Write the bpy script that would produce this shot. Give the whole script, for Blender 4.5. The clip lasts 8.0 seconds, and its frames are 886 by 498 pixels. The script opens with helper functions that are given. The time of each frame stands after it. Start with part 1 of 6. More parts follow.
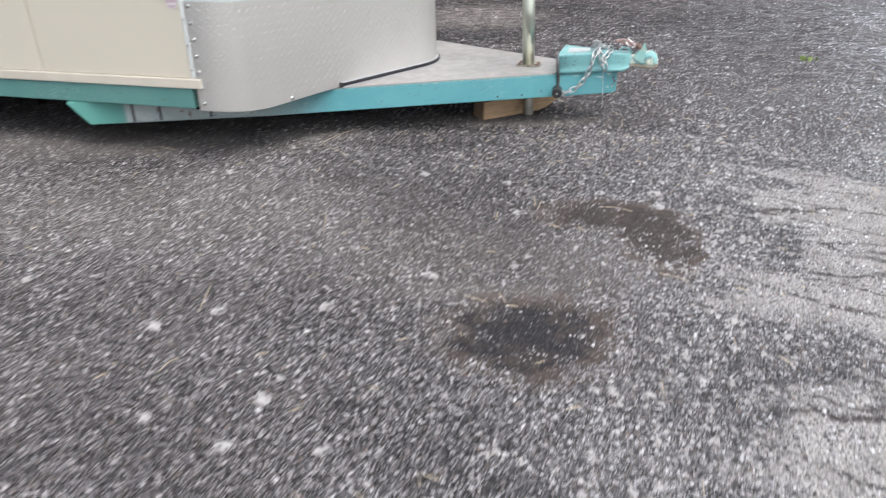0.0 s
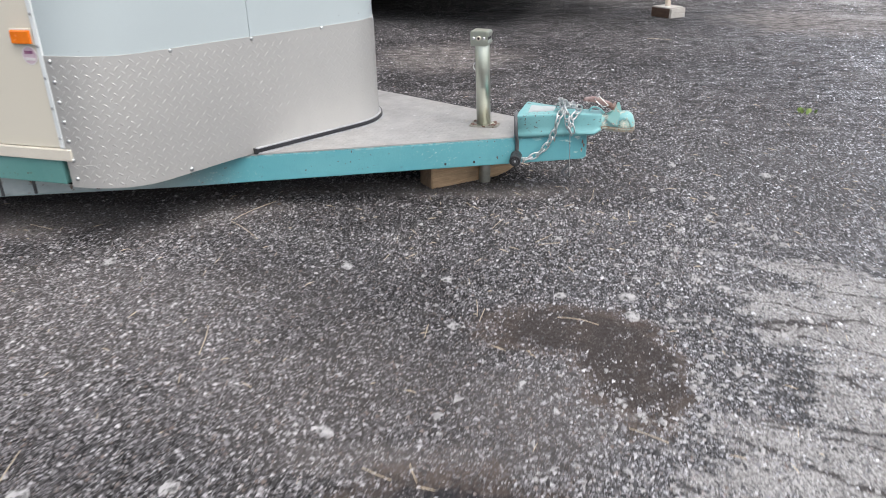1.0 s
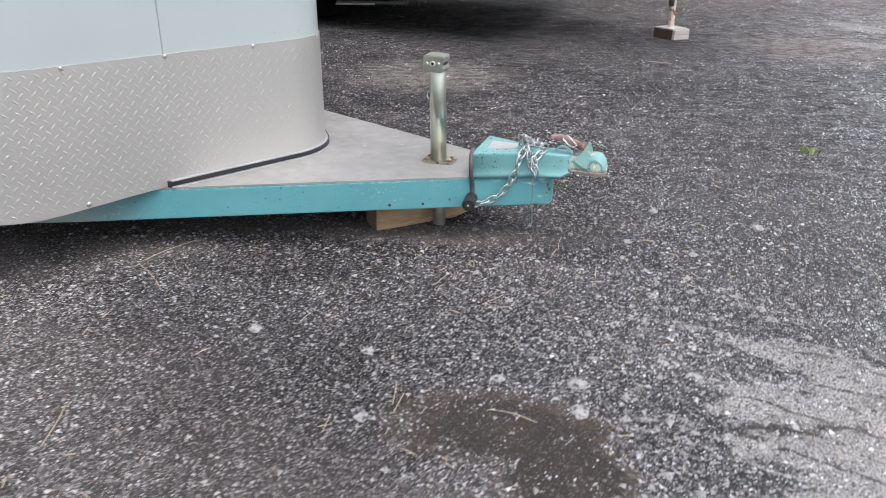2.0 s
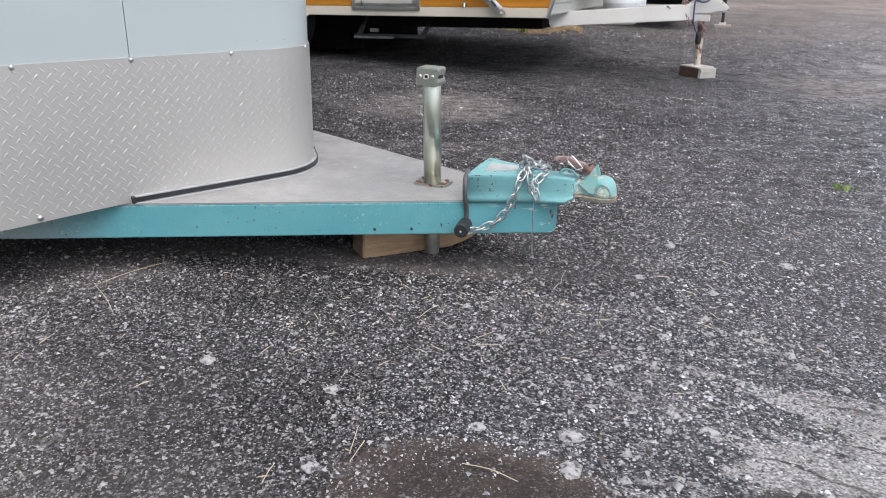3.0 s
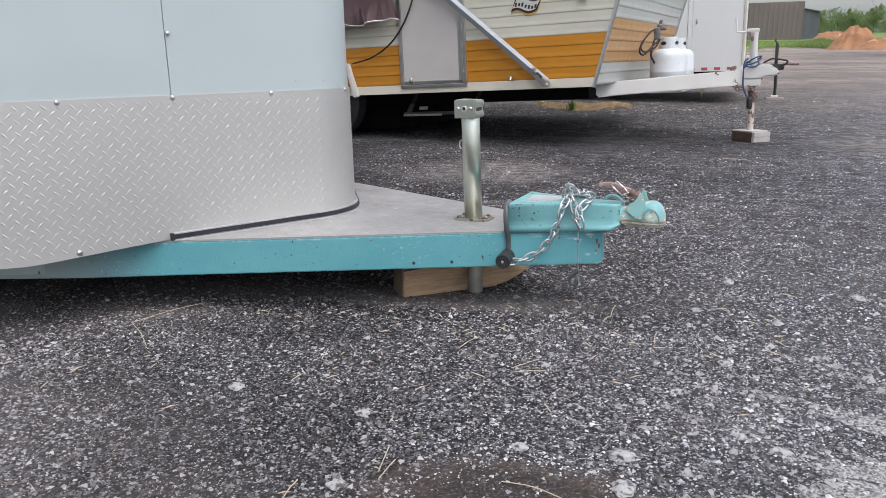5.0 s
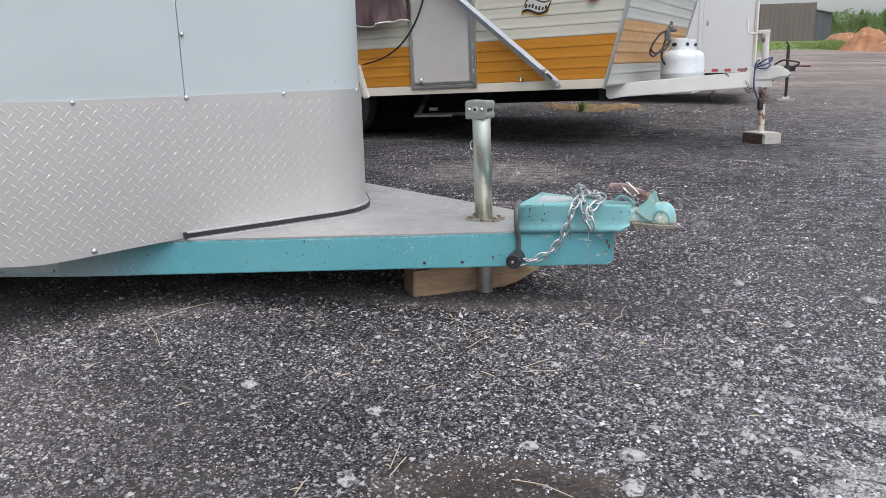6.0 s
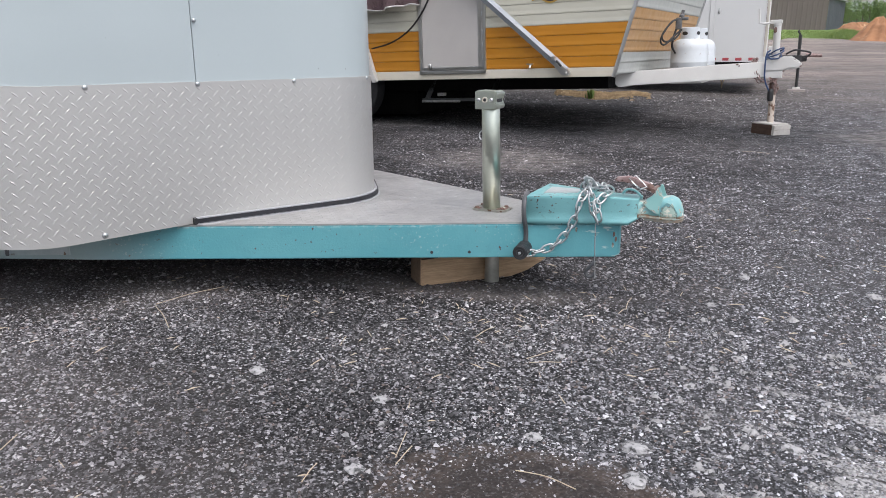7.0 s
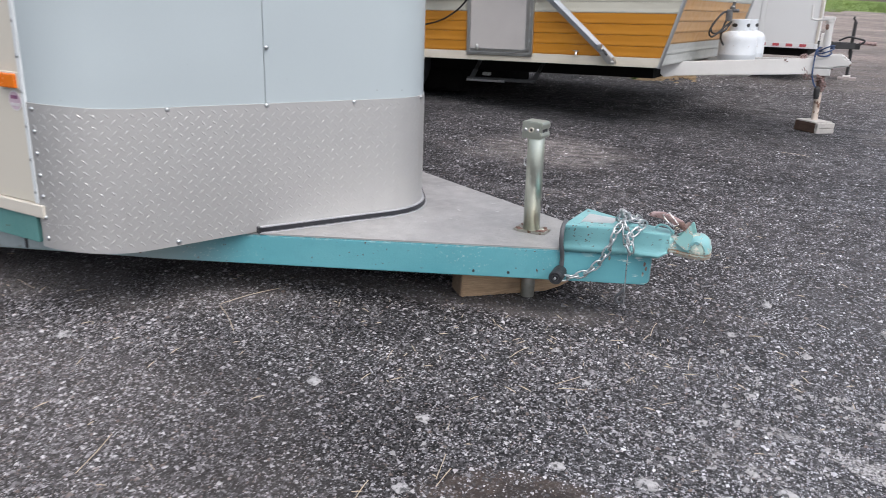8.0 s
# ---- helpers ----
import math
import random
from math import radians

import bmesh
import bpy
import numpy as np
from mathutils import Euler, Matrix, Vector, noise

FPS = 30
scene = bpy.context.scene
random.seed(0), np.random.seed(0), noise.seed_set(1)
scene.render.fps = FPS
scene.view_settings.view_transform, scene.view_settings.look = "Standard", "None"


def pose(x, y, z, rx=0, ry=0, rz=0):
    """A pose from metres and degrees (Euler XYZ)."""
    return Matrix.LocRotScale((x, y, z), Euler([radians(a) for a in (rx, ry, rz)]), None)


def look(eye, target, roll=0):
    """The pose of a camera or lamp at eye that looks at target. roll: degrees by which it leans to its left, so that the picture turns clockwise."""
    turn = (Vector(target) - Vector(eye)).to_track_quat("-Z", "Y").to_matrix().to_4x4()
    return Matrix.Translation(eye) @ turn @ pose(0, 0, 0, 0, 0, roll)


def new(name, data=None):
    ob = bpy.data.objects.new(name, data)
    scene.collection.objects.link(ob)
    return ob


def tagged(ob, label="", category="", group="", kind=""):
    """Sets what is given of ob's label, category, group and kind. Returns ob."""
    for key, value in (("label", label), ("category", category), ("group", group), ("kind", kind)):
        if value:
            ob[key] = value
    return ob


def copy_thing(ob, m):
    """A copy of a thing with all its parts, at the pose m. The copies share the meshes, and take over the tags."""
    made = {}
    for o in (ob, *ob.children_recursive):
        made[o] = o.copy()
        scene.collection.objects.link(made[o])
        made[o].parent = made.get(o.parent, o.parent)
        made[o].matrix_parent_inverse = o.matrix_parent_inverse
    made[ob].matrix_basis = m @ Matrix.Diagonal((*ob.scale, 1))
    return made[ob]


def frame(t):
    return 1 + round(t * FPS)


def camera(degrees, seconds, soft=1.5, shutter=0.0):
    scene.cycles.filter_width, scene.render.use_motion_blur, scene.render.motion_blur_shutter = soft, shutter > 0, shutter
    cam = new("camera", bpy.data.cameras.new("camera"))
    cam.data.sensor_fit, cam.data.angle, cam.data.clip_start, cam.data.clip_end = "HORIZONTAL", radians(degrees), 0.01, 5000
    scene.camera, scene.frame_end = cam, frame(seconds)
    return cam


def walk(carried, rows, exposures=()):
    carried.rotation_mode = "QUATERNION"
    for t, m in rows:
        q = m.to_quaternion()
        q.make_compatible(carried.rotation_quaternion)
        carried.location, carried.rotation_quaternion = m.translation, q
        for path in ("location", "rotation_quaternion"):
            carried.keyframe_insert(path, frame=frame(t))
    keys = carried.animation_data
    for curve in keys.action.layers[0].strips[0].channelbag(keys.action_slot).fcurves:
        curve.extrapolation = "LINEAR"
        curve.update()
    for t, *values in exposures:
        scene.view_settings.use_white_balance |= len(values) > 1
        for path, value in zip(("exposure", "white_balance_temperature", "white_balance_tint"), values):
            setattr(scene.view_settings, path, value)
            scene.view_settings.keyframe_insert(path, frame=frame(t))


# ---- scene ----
cam = camera(60.9, 8.0, soft=0.4, shutter=0.48)
PATH = [
    (0, (0.031, 0.175, 1.029), (-0.054, 1.956, 0.124), -0.6),
    (0.5, (0.117, 0.49, 1.031), (0.094, 2.292, 0.163), -0.3),
    (1, (0.204, 0.766, 1.017), (0.14, 2.578, 0.173), -0.2),
    (1.5, (0.283, 0.99, 1.003), (0.209, 2.803, 0.161), 0.4),
    (2, (0.396, 1.145, 1.009), (0.314, 2.965, 0.184), 1.7),
    (2.2, (0.434, 1.201, 1.011), (0.339, 3.021, 0.188), 2.4),
    (3.3, (0.5, 1.37, 0.809), (0.31, 3.254, 0.167), 1.8),
    (3.5, (0.508, 1.372, 0.769), (0.29, 3.273, 0.184), 1.5),
    (4, (0.527, 1.381, 0.707), (0.253, 3.294, 0.193), 0.6),
    (4.5, (0.538, 1.382, 0.697), (0.237, 3.296, 0.201), -0.0),
    (6, (0.535, 1.368, 0.697), (0.192, 3.277, 0.21), -0.2),
    (6.5, (0.532, 1.364, 0.7), (0.188, 3.27, 0.201), 0.1),
    (7, (0.53, 1.359, 0.715), (0.176, 3.255, 0.187), 0.7),
    (7.5, (0.523, 1.329, 0.817), (0.145, 3.209, 0.248), 1.5),
    (8, (0.513, 1.243, 0.943), (0.088, 3.088, 0.299), 3.3),
]
walk(cam, [(t, look(eye, target, roll)) for t, eye, target, roll in PATH], exposures=[(0.0, 0.99, 6530, 9.7), (1.0, 0.87, 6510, 10), (2.2, 0.78, 6430, 10.5), (3.3, 0.71, 6340, 11.3), (6.5, 0.66, 6300, 11.5), (8.0, 0.69, 6310, 12.4)])

# ---- light: a bright overcast sky ----
SUN_EL, SUN_AZ = 63.0, 140.0
world = bpy.data.worlds.new("overcast_sky")
scene.world = world
world.use_nodes = True
wt = world.node_tree
wt.nodes.clear()
sky = wt.nodes.new("ShaderNodeTexSky")
sky.sky_type, sky.sun_disc = "NISHITA", False
sky.sun_elevation, sky.sun_rotation = radians(SUN_EL), radians(SUN_AZ)
sky.air_density, sky.dust_density, sky.ozone_density = 1.0, 4.0, 1.0
hs = wt.nodes.new("ShaderNodeHueSaturation")
hs.inputs["Saturation"].default_value = 0.4
bg = wt.nodes.new("ShaderNodeBackground")
bg.inputs["Strength"].default_value = 0.15
wo = wt.nodes.new("ShaderNodeOutputWorld")
wt.links.new(sky.outputs[0], hs.inputs["Color"])
wt.links.new(hs.outputs[0], bg.inputs["Color"])
wt.links.new(bg.outputs[0], wo.inputs["Surface"])
sun = new("sun", bpy.data.lights.new("sun", "SUN"))
sun.data.energy, sun.data.angle, sun.data.color = 0.75, radians(60), (1.0, 0.97, 0.93)
az, el = radians(SUN_AZ), radians(SUN_EL)
sun.matrix_world = look((0, 0, 30), (-30 * math.sin(az) * math.cos(el), -30 * math.cos(az) * math.cos(el), 30 - 30 * math.sin(el)))


# ---- materials ----
class Nodes:
    """A small builder for one node material."""

    def __init__(self, name, rough=0.5, metal=0.0):
        self.m = bpy.data.materials.new(name)
        self.m.use_nodes = True
        self.t = self.m.node_tree
        self.b = self.t.nodes["Principled BSDF"]
        self.b.inputs["Roughness"].default_value = rough
        self.b.inputs["Metallic"].default_value = metal
        self.co = self.t.nodes.new("ShaderNodeTexCoord").outputs["Object"]

    def put(self, socket, value):
        if hasattr(value, "node"):
            self.t.links.new(value, socket)
        elif isinstance(value, tuple) and len(value) == 3 and socket.type == "RGBA":
            socket.default_value = (*value, 1.0)
        else:
            socket.default_value = value

    def set(self, name, value):
        self.put(self.b.inputs[name], value)
        return self

    def world(self):
        return self.t.nodes.new("ShaderNodeNewGeometry").outputs["Position"]

    def island(self):
        return self.t.nodes.new("ShaderNodeNewGeometry").outputs["Random Per Island"]

    def own(self):
        return self.t.nodes.new("ShaderNodeObjectInfo").outputs["Random"]

    def stretch(self, vector, scale):
        n = self.t.nodes.new("ShaderNodeMapping")
        self.put(n.inputs["Vector"], vector)
        n.inputs["Scale"].default_value = scale
        return n.outputs[0]

    def noise(self, scale, detail=4.0, rough=0.55, vector=None, distortion=0.0):
        n = self.t.nodes.new("ShaderNodeTexNoise")
        self.put(n.inputs["Vector"], self.co if vector is None else vector)
        n.inputs["Scale"].default_value, n.inputs["Detail"].default_value = scale, detail
        n.inputs["Roughness"].default_value, n.inputs["Distortion"].default_value = rough, distortion
        return n.outputs["Fac"]

    def cells(self, scale, output="Color", feature="F1", vector=None, random_=1.0):
        n = self.t.nodes.new("ShaderNodeTexVoronoi")
        n.feature = feature
        self.put(n.inputs["Vector"], self.co if vector is None else vector)
        n.inputs["Scale"].default_value, n.inputs["Randomness"].default_value = scale, random_
        return n.outputs[output]

    def ramp(self, fac, *stops):
        n = self.t.nodes.new("ShaderNodeValToRGB")
        self.put(n.inputs[0], fac)
        el = n.color_ramp.elements
        while len(el) < len(stops):
            el.new(0.5)
        for e, (p, c) in zip(el, stops):
            e.position = p
            e.color = (c, c, c, 1.0) if isinstance(c, (int, float)) else (*c, 1.0)
        return n.outputs[0]

    def mix(self, fac, a, b, blend="MIX"):
        n = self.t.nodes.new("ShaderNodeMix")
        n.data_type, n.blend_type = "RGBA", blend
        self.put(n.inputs[0], fac)
        self.put(n.inputs[6], a)
        self.put(n.inputs[7], b)
        return n.outputs[2]

    def math(self, op, a, b=0.0):
        n = self.t.nodes.new("ShaderNodeMath")
        n.operation = op
        self.put(n.inputs[0], a)
        self.put(n.inputs[1], b)
        return n.outputs[0]

    def span(self, value, a, b, to=(0.0, 1.0)):
        n = self.t.nodes.new("ShaderNodeMapRange")
        n.interpolation_type = "SMOOTHSTEP"
        self.put(n.inputs[0], value)
        n.inputs[1].default_value, n.inputs[2].default_value = a, b
        n.inputs[3].default_value, n.inputs[4].default_value = to
        return n.outputs[0]

    def axes(self, vector):
        n = self.t.nodes.new("ShaderNodeSeparateXYZ")
        self.put(n.inputs[0], vector)
        return n.outputs

    def bump(self, height, distance, strength=1.0):
        n = self.t.nodes.new("ShaderNodeBump")
        self.put(n.inputs["Height"], height)
        n.inputs["Distance"].default_value, n.inputs["Strength"].default_value = distance, strength
        if self.b.inputs["Normal"].is_linked:
            self.t.links.new(self.b.inputs["Normal"].links[0].from_socket, n.inputs["Normal"])
        self.put(self.b.inputs["Normal"], n.outputs[0])
        return self


def coat(name, a, b, scale=3.0, rough=0.4, metal=0.0, speck=None, speck_at=0.7, speck_scale=60.0, grain=200.0, bump=0.0004, spread=0.1, detail=6):
    """A painted or plain surface: two tones at a large scale, fine grain, and specks of wear."""
    n = Nodes(name, rough, metal)
    c = n.mix(n.ramp(n.noise(scale, detail), (0.35, 0.0), (0.65, 1.0)), a, b)
    c = n.mix(n.span(n.noise(grain, 2), 0.3, 0.7, (0.0, 0.25 if detail > 2 else 0.06)), c, tuple(0.8 * v for v in a))
    if speck:
        mask = n.math("MULTIPLY", n.span(n.noise(speck_scale, 3), speck_at, speck_at + 0.04), n.span(n.noise(scale * 1.7, 2), 0.42, 0.62))
        c = n.mix(mask, c, speck)
    n.set("Base Color", c)
    n.set("Roughness", n.span(n.noise(scale * 4, 5), 0.3, 0.7, (max(rough - spread, 0.03), rough + spread)))
    n.bump(n.noise(grain * 0.5, 3), bump)
    return n.m


# broad stains and painted light of the yard: x, y, half widths, strength (damp and dark, or dusty and pale)
# The two entries at y 3.2 and 3.6 paint shade under rail and coupler.
DAMP_AND_SHADE = ((-0.75, 1.25, 0.5, 0.35, 0.5), (-0.82, 1.88, 0.30, 0.20, 0.6), (-0.2, 3.2, 0.28, 0.17, 0.75), (0.7, 3.6, 0.32, 0.27, 0.7), (0.84, 6.5, 0.5, 0.42, 0.6), (1.2, 8.2, 1.9, 1.3, 0.5), (0.3, 9.5, 1.5, 0.8, 0.5), (0.8, 2.52, 0.16, 0.16, 0.4))
# Besides dust, it paints mid-yard sheen and light reaching under the trailer.
DUST_AND_LIGHT = ((-0.85, 2.5, 0.75, 0.4, 0.25), (0.06, 6.15, 0.5, 0.55, 0.75), (1.9, 6.8, 0.9, 0.8, 0.1), (1.7, 4.3, 0.8, 1.3, 0.12), (3.0, 6.5, 0.9, 2.0, 0.12), (-1.5, 3.17, 0.75, 0.2, 0.75), (-1.3, 3.55, 0.9, 0.28, 0.6), (-2.0, 3.9, 0.8, 0.5, 0.5), (-0.75, 3.3, 0.35, 0.13, 0.4), (0.36, 2.12, 0.24, 0.2, 0.4), (0.1, 1.95, 0.28, 0.07, 0.5), (-0.12, 2.2, 0.4, 0.3, 0.28), (3.6, 5.2, 1.1, 0.9, 0.5), (3.7, 8.2, 1.0, 1.2, 0.5), (5.2, 9.0, 1.8, 1.6, 0.7), (4.3, 11.0, 1.8, 2.2, 0.4), (0.2, 3.5, 0.5, 0.1, 0.75), (-0.45, 3.5, 0.5, 0.1, 0.6), (3.4, 7.8, 0.9, 0.9, 0.8), (2.7, 9.5, 1.6, 1.2, 0.15))


def stained(n, p, col, amount=1.0):
    """Damp and dusty areas, with painted shade and light among them, over a base colour, the same for the ground and
    the stones on it.
    """
    rag = n.math("MULTIPLY", n.math("SUBTRACT", n.noise(4.0, 5, 0.65, p), 0.5), 1.5)
    damp = n.span(n.noise(0.7, 5, 0.6, p), 0.42, 0.62, (0.0, 0.75))
    dust_light = n.span(n.noise(1.1, 6, 0.65, n.stretch(p, (1.0, 1.4, 1.0))), 0.52, 0.78, (0.0, 0.4))
    for places, kind in ((DAMP_AND_SHADE, 0), (DUST_AND_LIGHT, 1)):
        for cx, cy, rx, ry, k in places:
            m = n.t.nodes.new("ShaderNodeMapping")
            n.put(m.inputs["Vector"], p)
            m.inputs["Location"].default_value = (-cx / rx, -cy / ry, 0)
            m.inputs["Scale"].default_value = (1 / rx, 1 / ry, 0)
            d = n.t.nodes.new("ShaderNodeVectorMath")
            d.operation = "LENGTH"
            n.put(d.inputs[0], m.outputs[0])
            f = n.span(n.math("ADD", d.outputs["Value"], rag), 0.45, 1.35, (k, 0.0))
            if kind:
                dust_light = n.math("MAXIMUM", dust_light, f)
            else:
                damp = n.math("MAXIMUM", damp, f)
    col = n.mix(damp, col, n.mix(1.0, col, (0.5, 0.49, 0.5), "MULTIPLY"))
    # towards the right of the trailers the ground turns paler, in two overlapping steps
    x, y, _ = n.axes(p)
    right_tone = n.span(n.math("ADD", n.math("SUBTRACT", x, n.math("MULTIPLY", y, 0.33)), n.math("MULTIPLY", rag, 0.35)), -0.85, 0.35)
    col = n.mix(right_tone, col, n.mix(1.0, col, (1.25, 1.29, 1.33), "MULTIPLY"))
    col = n.mix(n.math("MULTIPLY", right_tone, 0.12), col, (0.192, 0.194, 0.2))
    dry = n.span(n.math("ADD", n.math("SUBTRACT", x, n.math("MULTIPLY", y, 0.33)), n.math("MULTIPLY", rag, 0.3)), 0.15, 1.05)
    col = n.mix(dry, col, n.mix(1.0, col, (1.6, 1.65, 1.66), "MULTIPLY"))
    col = n.mix(n.math("MULTIPLY", dust_light, amount), col, (0.19, 0.171, 0.16))
    # beyond the swept stretch the millings lie in looser clumps, with dark gaps between them
    clump = n.noise(15.0, 5, 0.78, n.stretch(p, (0.6, 1.0, 1.0)))
    loose = n.mix(1.0, col, n.mix(n.span(clump, 0.4, 0.6), (0.5, 0.5, 0.51), (1.55, 1.54, 1.55)), "MULTIPLY")
    return n.mix(n.span(y, 3.3, 5.0), col, loose)


# pale slabs of old pavement, in the turned axes of their cracks: from a to a, from b to b, how whole
SLABS = ((-0.32, 2.9, 1.95, 3.35, 0.4), (-0.3, 2.4, 0.6, 1.88, 0.4), (-0.05, 1.7, 1.98, 2.27, 1.0), (0.17, 2.3, 2.22, 3.1, 0.98), (0.02, 1.9, 2.6, 2.9, 1.02), (0.02, 0.36, 3.02, 3.12, 1.15), (0.09, 1.9, 0.7, 1.73, 0.95),
         (0.02, 0.4, 1.34, 1.5, 0.9), (-0.2, -0.05, 1.59, 1.67, 1.0), (-0.06, 0.02, 1.79, 1.83, 0.9), (0.2, 1.6, 1.7, 2.0, 0.66), (0.4, 0.75, 3.48, 3.59, 1.3),
         (0.5, 2.2, 8.75, 9.05, 0.8), (0.45, 1.1, 9.7, 10.2, 0.85), (0.2, 0.34, 4.7, 4.78, 1.1))


def ground_material():
    n = Nodes("asphalt_millings", 0.8)
    p = n.world()
    x, y, _ = n.axes(p)
    wob = n.math("SUBTRACT", n.noise(1.6, 5, 0.6, p), 0.5)
    # loose millings: cells of stone in a dark binder
    fine, mid = n.cells(300.0, vector=p), n.cells(120.0, vector=p)
    tone = n.mix(0.45, fine, mid)
    stone = n.ramp(tone, (0.0, 0.006), (0.45, 0.018), (0.58, 0.05), (0.68, 0.2), (0.8, 0.6))
    edge = n.span(n.cells(120.0, "Distance", vector=p), 0.25, 0.75, (1.0, 0.3))
    stone = n.mix(1.0, stone, edge, "MULTIPLY")
    stone = n.mix(1.0, stone, (0.985, 0.972, 1.02), "MULTIPLY")
    stone = stained(n, p, stone, 0.8)
    # the old pavement that shows through in broken, cracked slabs: a runs along the cracks, b across them
    a = n.math("SUBTRACT", n.math("MULTIPLY", x, 0.94), n.math("MULTIPLY", y, 0.34))
    b = n.math("ADD", n.math("MULTIPLY", x, 0.34), n.math("MULTIPLY", y, 0.94))
    join = n.t.nodes.new("ShaderNodeCombineXYZ")
    n.put(join.inputs[0], a)
    n.put(join.inputs[1], b)
    along = join.outputs[0]
    rag = n.math("SUBTRACT", n.noise(6.0, 6, 0.7, n.stretch(along, (0.9, 1.3, 1.0))), 0.5)
    ra = n.math("ADD", a, n.math("MULTIPLY", rag, 0.5))
    rb = n.math("ADD", b, n.math("MULTIPLY", rag, 0.16))
    patch = None
    for a0, a1, b0, b1, most in SLABS:
        f = n.math("MULTIPLY", n.span(ra, a0 - 0.1, a0 + 0.12), n.span(ra, a1 + 0.15, a1 - 0.15))
        f = n.math("MULTIPLY", f, n.math("MULTIPLY", n.span(rb, b0 - 0.05, b0 + 0.04, (0.0, most)), n.span(rb, b1 + 0.06, b1 - 0.05)))
        patch = f if patch is None else n.math("MAXIMUM", patch, f)
    streak = n.noise(5.0, 6, 0.68, n.stretch(along, (0.9, 3.2, 1.0)))
    clod = n.noise(19.0, 3, 0.55, n.stretch(along, (0.75, 1.25, 1.0)))
    crumb = n.noise(30.0, 6, 0.8, n.stretch(along, (0.6, 1.3, 1.0)))
    patch = n.math("ADD", n.math("MULTIPLY", patch, 1.05), n.math("ADD", n.math("MULTIPLY", n.math("SUBTRACT", streak, 0.5), 1.1), n.math("MULTIPLY", n.math("SUBTRACT", crumb, 0.5), 1.9)))
    patch = n.math("ADD", patch, n.math("MULTIPLY", n.math("SUBTRACT", clod, 0.5), 1.1))
    patch = n.span(patch, 0.52, 0.74, (0.0, 0.97))
    shift = n.t.nodes.new("ShaderNodeVectorMath")
    shift.operation = "MULTIPLY_ADD"
    jitter = n.t.nodes.new("ShaderNodeTexNoise")
    n.put(jitter.inputs["Vector"], along)
    jitter.inputs["Scale"].default_value, jitter.inputs["Detail"].default_value = 6.0, 6.0
    n.put(shift.inputs[0], jitter.outputs["Color"])
    shift.inputs[1].default_value = (0.3, 0.11, 0.0)
    n.put(shift.inputs[2], along)
    crack = n.cells(1.0, "Distance", "DISTANCE_TO_EDGE", n.stretch(shift.outputs[0], (1.5, 7.0, 1.0)))
    slab = n.mix(n.span(n.noise(9.0, 5, 0.6, p), 0.35, 0.65), (0.28, 0.273, 0.271), (0.42, 0.411, 0.407))
    slab = n.mix(n.span(tone, 0.5, 0.75, (0.0, 0.55)), slab, (0.5, 0.49, 0.48))
    slab = n.mix(n.span(n.noise(150.0, 3, 0.6, p), 0.56, 0.42, (0.0, 0.75)), slab, (0.09, 0.086, 0.084))
    crack = n.span(n.math("ADD", crack, n.math("MULTIPLY", n.math("SUBTRACT", crumb, 0.5), 0.25)), 0.008, 0.05, (0.92, 0.0))
    crack = n.math("MULTIPLY", crack, n.span(n.noise(2.6, 4, 0.6, n.stretch(along, (0.8, 1.4, 1.0))), 0.38, 0.5))
    slab = n.mix(crack, slab, (0.035, 0.03, 0.03))
    col = n.mix(patch, stone, slab)
    # oil-dark damp spots with a brown fringe
    spots = fringe = None
    for cx, cy, rx, ry, most in ((0.165, 1.74, 0.185, 0.165, 1.0), (0.46, 2.47, 0.19, 0.1, 0.85), (0.6, 2.3, 0.11, 0.21, 0.85)):
        dx = n.math("DIVIDE", n.math("SUBTRACT", x, cx), rx)
        dy = n.math("DIVIDE", n.math("SUBTRACT", y, cy), ry)
        d = n.math("ADD", n.math("MULTIPLY", dx, dx), n.math("MULTIPLY", dy, dy))
        d = n.math("ADD", d, n.math("MULTIPLY", wob, 2.0))
        d = n.math("ADD", d, n.math("MULTIPLY", n.math("SUBTRACT", n.noise(14, 6, 0.7, p), 0.5), 4.0))
        f, g = n.span(d, 0.4, 1.5, (most, 0.0)), n.span(d, 1.0, 2.2, (1.0, 0.0))
        spots = f if spots is None else n.math("MAXIMUM", spots, f)
        fringe = g if fringe is None else n.math("MAXIMUM", fringe, g)
    col = n.mix(n.math("MULTIPLY", fringe, 0.6), col, (0.1, 0.073, 0.058))
    # the newest spot is blue-black, the older ones have dried brown
    old = n.span(n.math("ADD", y, n.math("MULTIPLY", wob, 0.2)), 1.95, 2.1)
    oil = n.mix(old, (0.016, 0.016, 0.019), (0.03, 0.0255, 0.0245))
    oil = n.mix(n.span(n.noise(7.0, 5, 0.6, p), 0.5, 0.68, (0.0, 0.5)), oil, (0.06, 0.046, 0.038))
    oil = n.mix(n.span(fine, 0.72, 0.85, (0.0, 0.5)), oil, (0.15, 0.14, 0.135))
    col = n.mix(n.math("MULTIPLY", spots, 0.97), col, oil)
    # farther off: rolled gravel and tan mud, then rough grass
    far = n.span(n.math("ADD", y, n.math("MULTIPLY", wob, 6.0)), 9.0, 19.0)
    band = n.span(n.noise(0.5, 6, 0.65, n.stretch(p, (0.3, 1.0, 1.0))), 0.38, 0.62)
    mud = n.mix(band, (0.2, 0.168, 0.148), (0.42, 0.345, 0.3))
    mud = n.mix(n.span(n.noise(2.2, 6, 0.7, n.stretch(p, (0.5, 1.0, 1.0))), 0.45, 0.65, (0.0, 0.6)), mud, (0.1, 0.09, 0.085))
